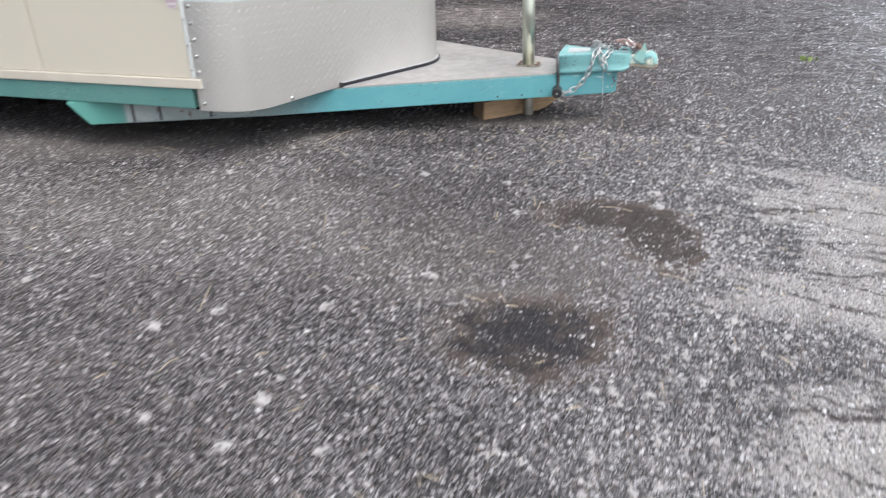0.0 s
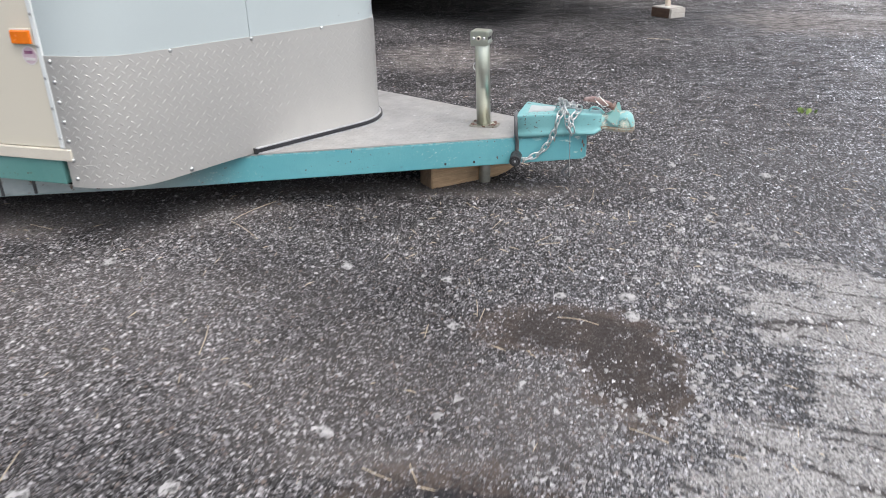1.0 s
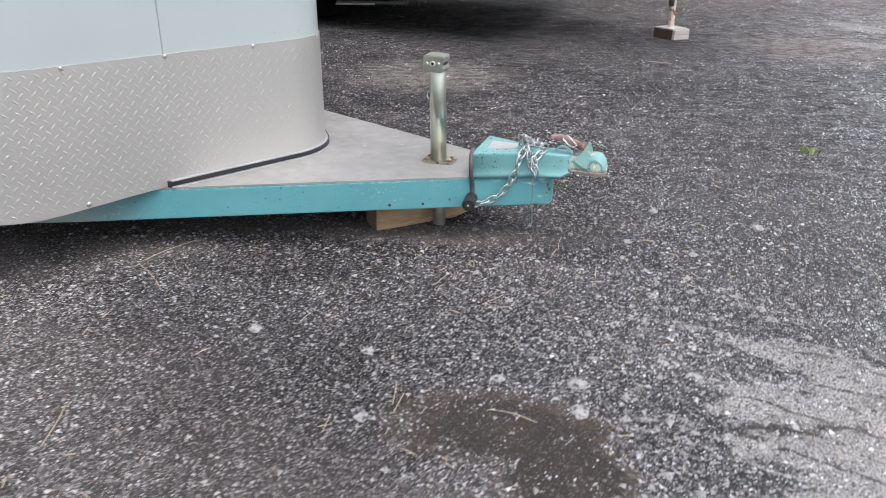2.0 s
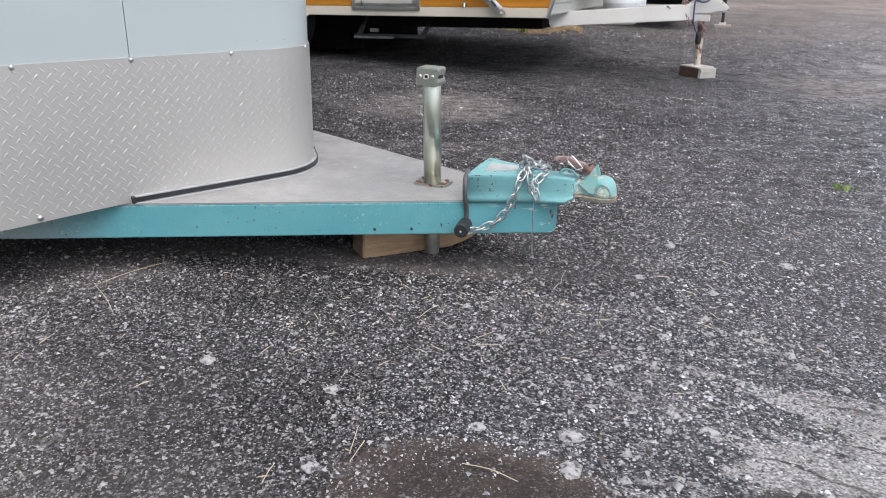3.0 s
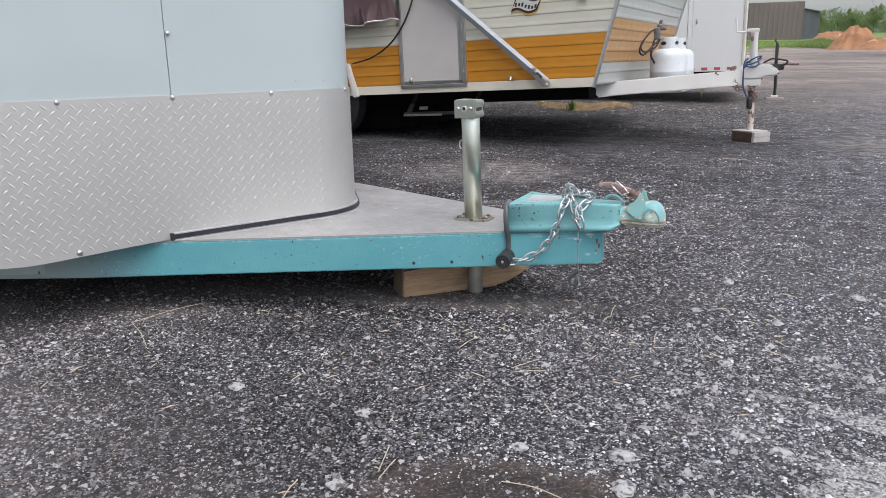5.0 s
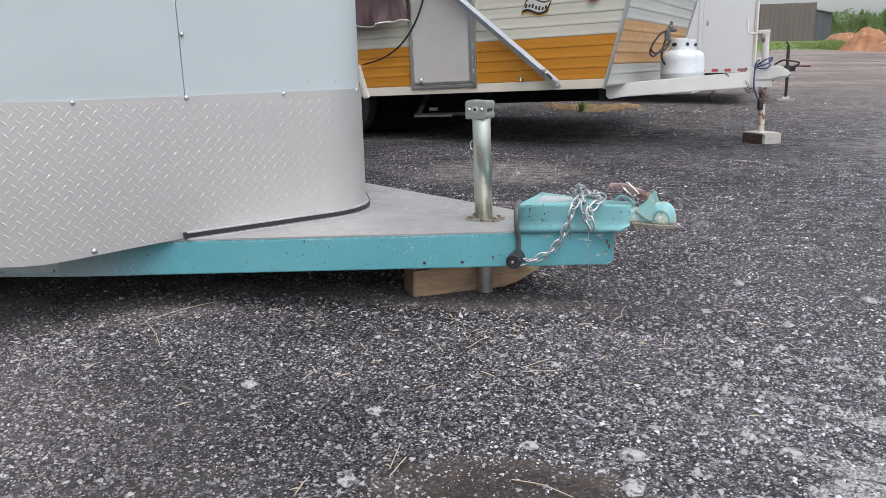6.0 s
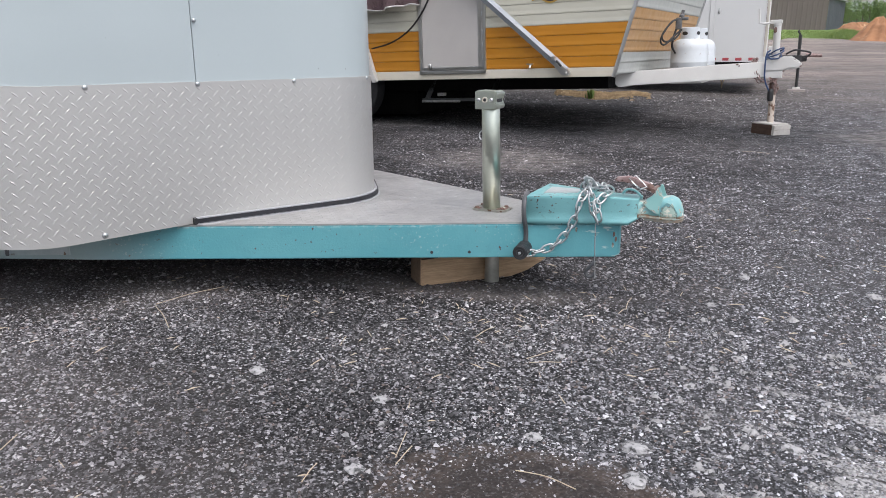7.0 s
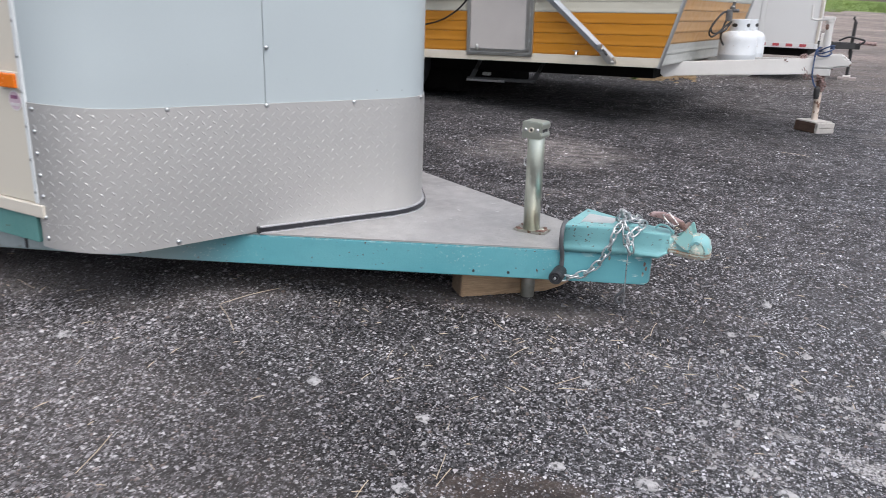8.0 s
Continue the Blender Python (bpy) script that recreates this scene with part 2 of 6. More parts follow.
    mud = n.mix(n.span(n.noise(40, 3, 0.6, p), 0.3, 0.7, (0.0, 0.5)), mud, (0.1, 0.09, 0.085))
    col = n.mix(far, col, mud)
    lawn = n.span(n.math("ADD", y, n.math("MULTIPLY", wob, 5.0)), 46.5, 48.0)
    green = n.mix(n.noise(0.8, 5, 0.6, p), (0.1, 0.165, 0.04), (0.2, 0.27, 0.08))
    col = n.mix(lawn, col, green)
    n.set("Base Color", col)
    n.set("Roughness", n.mix(spots, n.span(n.noise(3.0, 5, 0.6, p), 0.35, 0.65, (0.65, 0.92)), (0.8, 0.8, 0.8)))
    n.set("Specular IOR Level", 0.22)
    n.bump(n.cells(120.0, "Distance", vector=p), 0.006, 0.8)
    n.bump(n.noise(60.0, 4, 0.6, p), 0.006, 0.6)
    return n.m


def stone_material():
    n = Nodes("loose_stone", 0.78)
    r = n.island()
    p = n.world()
    c = n.ramp(r, (0.0, (0.014, 0.0135, 0.0145)), (0.34, (0.055, 0.052, 0.0555)), (0.6, (0.15, 0.143, 0.151)), (0.82, (0.35, 0.335, 0.348)), (1.0, (0.7, 0.682, 0.695)))
    c = n.mix(n.span(n.noise(300, 3), 0.3, 0.7, (0.0, 0.3)), c, (0.08, 0.078, 0.076))
    c = stained(n, p, c, 0.3)
    c = n.mix(n.span(n.math("FRACT", n.math("MULTIPLY", r, 37.0)), 0.9, 0.95, (0.0, 0.5)), c, (0.23, 0.17, 0.14))
    c = n.mix(n.span(n.axes(p)[1], 3.8, 6.0, (0.0, 0.3)), c, n.mix(1.0, c, (0.5, 0.5, 0.51), "MULTIPLY"))
    c = n.mix(n.span(n.axes(p)[1], 8.0, 14.0, (0.0, 0.75)), c, (0.19, 0.17, 0.158))
    n.set("Base Color", c)
    n.bump(n.noise(400, 3), 0.001)
    return n.m


def plate_material():
    n = Nodes("bright_tread_plate", 0.4, 0.6)
    c = n.mix(n.ramp(n.noise(4, 6), (0.3, 0.0), (0.7, 1.0)), (0.538, 0.53, 0.511), (0.5, 0.493, 0.478))
    c = n.mix(n.span(n.noise(2.2, 6, 0.65, n.stretch(n.co, (1, 1, 0.5))), 0.55, 0.75, (0.0, 0.25)), c, (0.48, 0.472, 0.45))
    n.set("Base Color", c)
    n.set("Roughness", n.span(n.noise(8, 6), 0.3, 0.7, (0.4, 0.48)))
    n.bump(n.noise(1.2, 1), 0.003, 0.3)
    n.bump(n.noise(500, 2), 0.0002)
    return n.m


def teal_material(name, a, b, chip=(0.62, 0.66, 0.64), rough=0.42, rusty=0.69, scraped=False):
    n = Nodes(name, rough)
    c = n.mix(n.ramp(n.noise(2.5, 5), (0.35, 0.0), (0.65, 1.0)), a, b)
    c = n.mix(n.span(n.noise(30, 5, 0.7), 0.5, 0.8, (0.0, 0.25)), c, tuple(0.7 * v for v in a))
    mask = n.math("MULTIPLY", n.span(n.noise(130, 3, 0.6), 0.6, 0.66), n.span(n.noise(3.5, 3), 0.45, 0.62))
    c = n.mix(n.math("MULTIPLY", mask, 0.45), c, chip)
    rust = n.math("MULTIPLY", n.span(n.noise(75, 2), rusty, rusty + 0.03), n.span(n.noise(6, 2), 0.45, 0.55))
    c = n.mix(rust, c, (0.09, 0.045, 0.025))
    if scraped:
        x, _, z = n.axes(n.co)
        mark = n.span(n.noise(16.0, 4, 0.6, n.stretch(n.co, (0.5, 1.0, 3.0))), 0.58, 0.64, (0.0, 0.75))
        c = n.mix(n.math("MULTIPLY", mark, n.span(x, -0.16, -0.06)), c, (0.66, 0.72, 0.66))
        c = n.mix(n.math("MULTIPLY", n.span(n.noise(60.0, 3), 0.5, 0.6, (0.0, 0.25)), n.span(z, 0.222, 0.229)), c, (0.62, 0.68, 0.66))
        # Far-left grey fade: worn paint, with a pale reflection put into the colour.
        c = n.mix(n.span(x, -1.05, -1.38, (0.0, 0.7)), c, (0.4, 0.42, 0.4))
        c = n.mix(n.span(x, -1.8, -1.84), c, (0.105, 0.31, 0.275))
    n.set("Base Color", c)
    n.set("Roughness", n.span(n.noise(14, 5), 0.3, 0.7, (rough - 0.12, rough + 0.12)))
    n.bump(n.noise(160, 3), 0.0006)
    return n.m


def wood_material(name, a, b, axis=(2.0, 22.0, 22.0)):
    n = Nodes(name, 0.8)
    g = n.noise(6.0, 6, 0.6, n.stretch(n.co, axis), 1.5)
    c = n.mix(n.ramp(g, (0.3, 0.0), (0.7, 1.0)), a, b)
    c = n.mix(n.span(n.noise(9, 5), 0.5, 0.8, (0.0, 0.6)), c, tuple(0.35 * v for v in a))
    n.set("Base Color", c)
    n.bump(g, 0.003)
    return n.m


def siding_material(name, a, b):
    n = Nodes(name, 0.38)
    g = n.noise(5.0, 5, 0.6, n.stretch(n.co, (0.5, 3.0, 3.0)))
    c = n.mix(n.ramp(g, (0.3, 0.0), (0.7, 1.0)), a, b)
    c = n.mix(n.span(n.own(), 0.0, 1.0, (0.0, 0.25)), c, tuple(0.75 * v for v in b))
    c = n.mix(n.span(n.noise(2.0, 6, 0.7), 0.55, 0.8, (0.0, 0.35)), c, tuple(0.5 * v for v in a))
    n.set("Base Color", c)
    n.bump(n.noise(7, 3), 0.004, 0.5)
    return n.m


def rust_material(name, paint):
    n = Nodes(name, 0.6)
    c = n.mix(n.span(n.noise(30, 6, 0.7), 0.58, 0.64), paint, (0.19, 0.11, 0.07))
    c = n.mix(n.span(n.noise(20, 3), 0.58, 0.66), c, (0.46, 0.48, 0.41))
    n.set("Base Color", c)
    n.bump(n.noise(120, 4), 0.002)
    return n.m


def chipped_material(name, a, b, less=0.0, worn=None):
    """Old paint worn through in places to pale primer, with rust at the edges of the chips."""
    n = Nodes(name, 0.45)
    c = n.mix(n.ramp(n.noise(9, 5), (0.35, 0.0), (0.65, 1.0)), a, b)
    wear = n.noise(26, 5, 0.6)
    c = n.mix(n.span(wear, 0.54 + less, 0.57 + less), c, (0.44, 0.53, 0.47))
    c = n.mix(n.span(wear, 0.6 + less, 0.62 + less), c, (0.74, 0.73, 0.66))
    c = n.mix(n.span(n.math("ABSOLUTE", n.math("SUBTRACT", wear, 0.575 + less)), 0.004, 0.012, (0.7, 0.0)), c, (0.25, 0.13, 0.06))
    c = n.mix(n.span(n.noise(70, 3), 0.68, 0.72), c, (0.14, 0.07, 0.04))
    if worn:
        # rubbed through to primer on the cheek, rust where it meets the foot
        x, _, z = n.axes(n.co)
        dx, dz = n.math("DIVIDE", n.math("SUBTRACT", x, worn[0]), worn[2]), n.math("DIVIDE", n.math("SUBTRACT", z, worn[1]), worn[2])
        d = n.math("ADD", n.math("ADD", n.math("MULTIPLY", dx, dx), n.math("MULTIPLY", dz, dz)), n.math("MULTIPLY", n.math("SUBTRACT", n.noise(48, 4, 0.65), 0.5), 5.0))
        c = n.mix(n.span(d, 1.3, 0.9, (0.0, 0.85)), c, (0.42, 0.53, 0.45))
        c = n.mix(n.span(d, 0.2, 0.0, (0.0, 0.9)), c, (0.72, 0.68, 0.58))
        c = n.mix(n.span(n.math("ABSOLUTE", n.math("SUBTRACT", d, 1.1)), 0.03, 0.14, (0.75, 0.0)), c, (0.16, 0.08, 0.045))
        foot = n.math("ADD", z, n.math("MULTIPLY", n.math("SUBTRACT", n.noise(45, 4, 0.6), 0.5), 0.02))
        c = n.mix(n.span(foot, 0.268, 0.263, (0.0, 0.85)), c, (0.3, 0.15, 0.075))
    n.set("Base Color", c)
    n.set("Roughness", n.span(wear, 0.5, 0.6, (0.35, 0.65)))
    n.bump(wear, 0.002, 0.4)
    return n.m


GROUND = ground_material()
STONE = stone_material()
PLATE = plate_material()
WHITE_SKIN = coat("pale_blue_white_sheet", (0.405, 0.459, 0.473), (0.42, 0.475, 0.488), 1.2, 0.32, 0.0, (0.22, 0.23, 0.23), 0.72, 60.0, 300.0, 0.0001, spread=0.012, detail=2)


def dented(material, scale, depth):
    """Adds shallow dents under a coat's own grain."""
    t = material.node_tree
    b = t.nodes["Principled BSDF"]
    n, d = t.nodes.new("ShaderNodeTexNoise"), t.nodes.new("ShaderNodeBump")
    n.inputs["Scale"].default_value, n.inputs["Detail"].default_value = scale, 1.0
    t.links.new(t.nodes.new("ShaderNodeTexCoord").outputs["Object"], n.inputs["Vector"])
    t.links.new(n.outputs["Fac"], d.inputs["Height"])
    d.inputs["Distance"].default_value, d.inputs["Strength"].default_value = depth, 0.5
    t.links.new(b.inputs["Normal"].links[0].from_socket, d.inputs["Normal"])
    t.links.new(d.outputs[0], b.inputs["Normal"])
    return material


dented(WHITE_SKIN, 3.0, 0.02)
BEIGE = coat("beige_sheet", (0.61, 0.573, 0.487), (0.62, 0.582, 0.496), 0.8, 0.22, 0.0, None, grain=300.0, bump=0.0001, spread=0.01, detail=1)
CREAM = coat("cream_trim", (0.62, 0.58, 0.5), (0.55, 0.51, 0.44), 4.0, 0.45)
# Near-black, little gloss: the shade under floors is put into the colour.
SHADE_BLACK = coat("shade_black_underside", (0.005, 0.005, 0.005), (0.01, 0.0095, 0.009), 5.0, 0.8)
SHADE_BLACK.node_tree.nodes["Principled BSDF"].inputs["Specular IOR Level"].default_value = 0.08
TEAL = teal_material("teal_rail_paint", (0.095, 0.315, 0.355), (0.14, 0.385, 0.42), scraped=True)
TEAL_DARK = teal_material("dark_teal_paint", (0.09, 0.235, 0.22), (0.12, 0.275, 0.258))
TEAL_LIGHT = teal_material("light_teal_paint", (0.17, 0.4, 0.415), (0.215, 0.45, 0.462), (0.5, 0.6, 0.58), rusty=0.63)
DECK = coat("scuffed_tread_deck", (0.52, 0.51, 0.5), (0.4, 0.393, 0.388), 5.0, 0.42, 0.55, (0.66, 0.66, 0.65), 0.66, 34.0, 220.0, 0.0008)
ZINC = coat("zinc_plated_steel", (0.58, 0.61, 0.53), (0.51, 0.54, 0.46), 9.0, 0.33, 0.95, None, grain=200.0, bump=0.0001, spread=0.05)
ZINC_DULL = coat("stained_zinc_steel", (0.5, 0.5, 0.45), (0.36, 0.35, 0.31), 16.0, 0.42, 0.9, (0.16, 0.1, 0.06), 0.62, 45.0)
GALV = coat("galvanised_steel", (0.62, 0.63, 0.63), (0.48, 0.49, 0.5), 30.0, 0.36, 1.0, (0.25, 0.24, 0.22), 0.68, 160.0)
ALU = coat("dull_aluminium", (0.62, 0.62, 0.61), (0.5, 0.5, 0.49), 6.0, 0.38, 1.0)
BLACK_SEAL = coat("black_seal_rubber", (0.012, 0.013, 0.017), (0.018, 0.019, 0.023), 20.0, 0.42)
LIP = coat("pale_channel_lip", (0.5, 0.5, 0.52), (0.42, 0.42, 0.44), 8.0, 0.4, 0.2)
RUBBER = coat("black_rubber", (0.018, 0.018, 0.02), (0.03, 0.03, 0.032), 20.0, 0.55)
GREY_BAR = coat("dark_grey_bar", (0.08, 0.085, 0.09), (0.12, 0.12, 0.125), 20.0, 0.45, 0.3)
SOCKET_TEAL = chipped_material("worn_socket_paint", (0.19, 0.41, 0.42), (0.25, 0.45, 0.44), 0.02, (0.174, 0.276, 0.02))
EAR_TEAL = chipped_material("worn_ear_paint", (0.24, 0.48, 0.46), (0.32, 0.54, 0.5), 0.0)
FLANGE_WORN = coat("worn_rusty_flange", (0.42, 0.36, 0.28), (0.3, 0.42, 0.4), 34.0, 0.6, 0.0, (0.3, 0.14, 0.06), 0.5, 40.0)
BRIGHT_WIRE = coat("bright_wire", (0.8, 0.8, 0.78), (0.66, 0.66, 0.65), 30.0, 0.3, 0.9)
CHAIN_STEEL = coat("dull_chain_steel", (0.66, 0.67, 0.67), (0.48, 0.49, 0.5), 40.0, 0.38, 1.0, (0.16, 0.14, 0.12), 0.62, 140.0)
LEVER = coat("worn_mauve_steel", (0.42, 0.32, 0.31), (0.25, 0.15, 0.13), 38.0, 0.6, 0.2, (0.09, 0.045, 0.03), 0.56, 70.0)
GREY_PLATE = coat("worn_grey_plate", (0.52, 0.55, 0.56), (0.66, 0.68, 0.68), 22.0, 0.4, 0.5)
GREY_DARK = coat("weathered_grey_casting", (0.2, 0.2, 0.2), (0.11, 0.11, 0.115), 30.0, 0.55, 0.3)
RUST_ORANGE = coat("orange_rust", (0.3, 0.19, 0.12), (0.22, 0.26, 0.24), 40.0, 0.75, 0.0, (0.45, 0.34, 0.24), 0.6, 60.0)
RUST = rust_material("rusted_steel", (0.17, 0.105, 0.085))
WOOD = wood_material("pine_block", (0.56, 0.39, 0.24), (0.33, 0.215, 0.125))
WOOD_END = wood_material("sawn_end_grain", (0.26, 0.18, 0.12), (0.17, 0.115, 0.075), (12.0, 9.0, 9.0))
WOOD_DARK = wood_material("dark_brown_wood", (0.05, 0.028, 0.02), (0.085, 0.052, 0.037))
WOOD_GREY = wood_material("grey_weathered_wood", (0.5, 0.48, 0.45), (0.36, 0.34, 0.315))
SCRAPED = coat("scraped_primer", (0.46, 0.51, 0.51), (0.33, 0.4, 0.41), 14.0, 0.55, 0.0, (0.16, 0.09, 0.06), 0.6, 30.0)
PALE_TRIM = coat("pale_grey_trim", (0.7, 0.73, 0.73), (0.6, 0.63, 0.63), 8.0, 0.45)
LILAC = coat("faded_lilac_ring", (0.5, 0.36, 0.42), (0.6, 0.5, 0.55), 40.0, 0.45)
ARM_GREY = coat("light_grey_arm_paint", (0.34, 0.37, 0.4), (0.42, 0.44, 0.46), 3.0, 0.35)
ORANGE = coat("orange_lens", (0.75, 0.17, 0.01), (0.8, 0.2, 0.015), 20.0, 0.2)
STICKER = coat("worn_white_sticker", (0.7, 0.68, 0.66), (0.6, 0.57, 0.58), 30.0, 0.4)
PURPLE = coat("purple_print", (0.18, 0.07, 0.16), (0.3, 0.12, 0.2), 50.0, 0.4)
OCHRE = siding_material("ochre_siding", (0.55, 0.235, 0.022), (0.46, 0.185, 0.013))
OCHRE_FADED = siding_material("faded_ochre_siding", (0.52, 0.27, 0.08), (0.6, 0.38, 0.19))
SIDING = siding_material("cream_white_siding", (0.6, 0.583, 0.49), (0.52, 0.503, 0.42))
SIDING_COOL = siding_material("chalky_white_siding", (0.61, 0.62, 0.585), (0.52, 0.54, 0.51))
SKIRT = coat("cream_skirt_paint", (0.76, 0.71, 0.6), (0.66, 0.61, 0.5), 3.0, 0.45)
CAMPER_WHITE = coat("aged_white_paint", (0.7, 0.69, 0.66), (0.6, 0.585, 0.56), 3.0, 0.42, 0.0, (0.2, 0.13, 0.08), 0.72, 30.0)
DOOR_WHITE = coat("chalky_white_door", (0.55, 0.525, 0.5), (0.48, 0.455, 0.435), 2.0, 0.5)
TANK = coat("white_tank_paint", (0.63, 0.66, 0.685), (0.57, 0.6, 0.62), 6.0, 0.4, 0.0, (0.4, 0.36, 0.32), 0.66, 40.0)
BLACK = coat("black_steel", (0.02, 0.02, 0.021), (0.035, 0.034, 0.034), 10.0, 0.5)
BLUE = coat("blue_cable", (0.018, 0.045, 0.12), (0.028, 0.065, 0.16), 20.0, 0.5)
RED = coat("red_reflective_tape", (0.5, 0.1, 0.11), (0.42, 0.06, 0.07), 20.0, 0.35)
BOX_WHITE = coat("cool_white_trailer_skin", (0.74, 0.74, 0.722), (0.705, 0.705, 0.688), 1.0, 0.4)
CANVAS = coat("mauve_canvas", (0.17, 0.11, 0.12), (0.22, 0.15, 0.155), 6.0, 0.8)
INK = coat("dark_brown_print", (0.03, 0.018, 0.012), (0.04, 0.025, 0.02), 30.0, 0.5)
GOLD = coat("yellow_print", (0.6, 0.38, 0.08), (0.5, 0.3, 0.06), 30.0, 0.5)
OLD_CREAM = coat("streaked_cream_paint", (0.62, 0.55, 0.48), (0.5, 0.41, 0.34), 14.0, 0.55, 0.0, (0.14, 0.07, 0.04), 0.54, 25.0)
STRAW_GOLD = coat("golden_straw", (0.6, 0.45, 0.27), (0.36, 0.26, 0.15), 9.0, 0.8)
CONCRETE = coat("concrete_block", (0.4, 0.36, 0.34), (0.32, 0.28, 0.26), 8.0, 0.9)
METAL_WALL = coat("grey_brown_steel_cladding", (0.265, 0.222, 0.212), (0.31, 0.26, 0.246), 0.3, 0.6)
METAL_WALL_BLUE = coat("blue_grey_steel_cladding", (0.155, 0.165, 0.195), (0.185, 0.195, 0.225), 0.3, 0.6)
DIRT = coat("orange_dirt", (0.4, 0.2, 0.1), (0.22, 0.11, 0.06), 0.9, 0.95, 0.0, (0.5, 0.31, 0.18), 0.56, 2.2, 12.0, 0.05)
BARK = coat("pale_bark", (0.22, 0.19, 0.15), (0.13, 0.11, 0.09), 3.0, 0.9)
STRAW = coat("dry_straw", (0.54, 0.46, 0.34), (0.42, 0.345, 0.25), 30.0, 0.8)


def leaf_material(name, a, b):
    n = Nodes(name, 0.6)
    n.set("Base Color", n.mix(n.island(), a, b))
    return n.m


LEAF = leaf_material("spring_leaves", (0.12, 0.185, 0.06), (0.215, 0.29, 0.11))
# Distance haze is put into the colour of the far woods: paler, flatter green.
WOODS = leaf_material("haze_tinted_woods", (0.15, 0.215, 0.11), (0.2, 0.265, 0.145))
GRASS = leaf_material("rough_grass", (0.12, 0.2, 0.045), (0.26, 0.33, 0.1))


# ---- mesh helpers ----
def part(name, bm, material, parent=None, label="", smooth=False):
    """Links a bmesh as one mesh object under a thing or a part."""
    bmesh.ops.recalc_face_normals(bm, faces=bm.faces)
    me = bpy.data.meshes.new(name)
    bm.to_mesh(me)
    bm.free()
    me.materials.append(material)
    if smooth:
        me.shade_smooth()
    ob = new(name, me)
    if parent is not None:
        ob.parent = parent
    if label:
        ob["label"] = label
    return ob


def thing(name, m, label, category, group="", kind=""):
    ob = new(name)
    ob.empty_display_size = 0.1
    ob.matrix_world = m
    return tagged(ob, label, category, group, kind)


def box(x0, x1, y0, y1, z0, z1, bevel=0.0, bm=None):
    bm = bm or bmesh.new()
    m = Matrix.LocRotScale(((x0 + x1) / 2, (y0 + y1) / 2, (z0 + z1) / 2), None, (abs(x1 - x0), abs(y1 - y0), abs(z1 - z0)))
    made = bmesh.ops.create_cube(bm, size=1, matrix=m)["verts"]
    if bevel:
        edges = list({e for v in made for e in v.link_edges})
        bmesh.ops.bevel(bm, geom=edges, offset=bevel, segments=2, affect="EDGES", profile=0.6)
    return bm


def prism(points, axis, a, b, bevel=0.0, bm=None):
    """A flat outline of pairs, pushed along an axis from a to b."""
    bm = bm or bmesh.new()
    put = {"x": lambda p, q, h: (h, p, q), "y": lambda p, q, h: (p, h, q), "z": lambda p, q, h: (p, q, h)}[axis]
    lo = [bm.verts.new(put(p, q, a)) for p, q in points]
    hi = [bm.verts.new(put(p, q, b)) for p, q in points]
    k = len(points)
    faces = [bm.faces.new(lo), bm.faces.new(hi[::-1])]
    faces += [bm.faces.new((lo[i], hi[i], hi[(i + 1) % k], lo[(i + 1) % k])) for i in range(k)]
    if bevel:
        bmesh.ops.recalc_face_normals(bm, faces=faces)
        bmesh.ops.bevel(bm, geom=list({e for f in faces for e in f.edges}), offset=bevel, segments=2, affect="EDGES")
    return bm


def lathe(profile, steps=24, bm=None, m=None):
    """Turned about z: pairs of radius and height."""
    bm = bm or bmesh.new()
    m = m or Matrix()
    rings = []
    for r, z in profile:
        rings.append([bm.verts.new(m @ Vector((r * math.cos(math.tau * i / steps), r * math.sin(math.tau * i / steps), z))) for i in range(steps)])
    for a, b in zip(rings, rings[1:]):
        for i in range(steps):
            bm.faces.new((a[i], a[(i + 1) % steps], b[(i + 1) % steps], b[i]))
    bm.faces.new(rings[0][::-1])
    bm.faces.new(rings[-1])
    return bm


def smooth_path(points, steps=8):
    """A Catmull-Rom line through the points."""
    pts = [Vector(p) for p in points]
    pts = [2 * pts[0] - pts[1], *pts, 2 * pts[-1] - pts[-2]]
    out = []
    for a, b, c, d in zip(pts, pts[1:], pts[2:], pts[3:]):
        for i in range(steps):
            t = i / steps
            out.append(0.5 * (2 * b + (c - a) * t + (2 * a - 5 * b + 4 * c - d) * t * t + (3 * b - a - 3 * c + d) * t ** 3))
    return out + [pts[-2]]


def tube(points, radius, sides=8, bm=None, flat=1.0, closed=False):
    """A round bar along a line of points."""
    bm = bm or bmesh.new()
    pts = [Vector(p) for p in points]
    k = len(pts)
    up, rings = Vector((0.137, 0.21, 1)).normalized(), []
    for i, p in enumerate(pts):
        d = (pts[(i + 1) % k] - pts[i - 1]) if closed else (pts[min(i + 1, k - 1)] - pts[max(i - 1, 0)])
        d.normalize()
        side = d.cross(up)
        side.normalize()
        top = side.cross(d)
        up = top
        rings.append([bm.verts.new(p + radius * (math.cos(math.tau * j / sides) * side + flat * math.sin(math.tau * j / sides) * top)) for j in range(sides)])
    pairs = list(zip(rings, rings[1:])) + ([(rings[-1], rings[0])] if closed else [])
    for a, b in pairs:
        for j in range(sides):
            bm.faces.new((a[j], a[(j + 1) % sides], b[(j + 1) % sides], b[j]))
    if not closed:
        bm.faces.new(rings[0][::-1])
        bm.faces.new(rings[-1])
    return bm


def ball(c, r, bm=None, sub=2):
    bm = bm or bmesh.new()
    bmesh.ops.create_icosphere(bm, subdivisions=sub, radius=1, matrix=Matrix.Translation(c) @ Matrix.Diagonal((*((r, r, r) if isinstance(r, (int, float)) else r), 1)))
    return bm


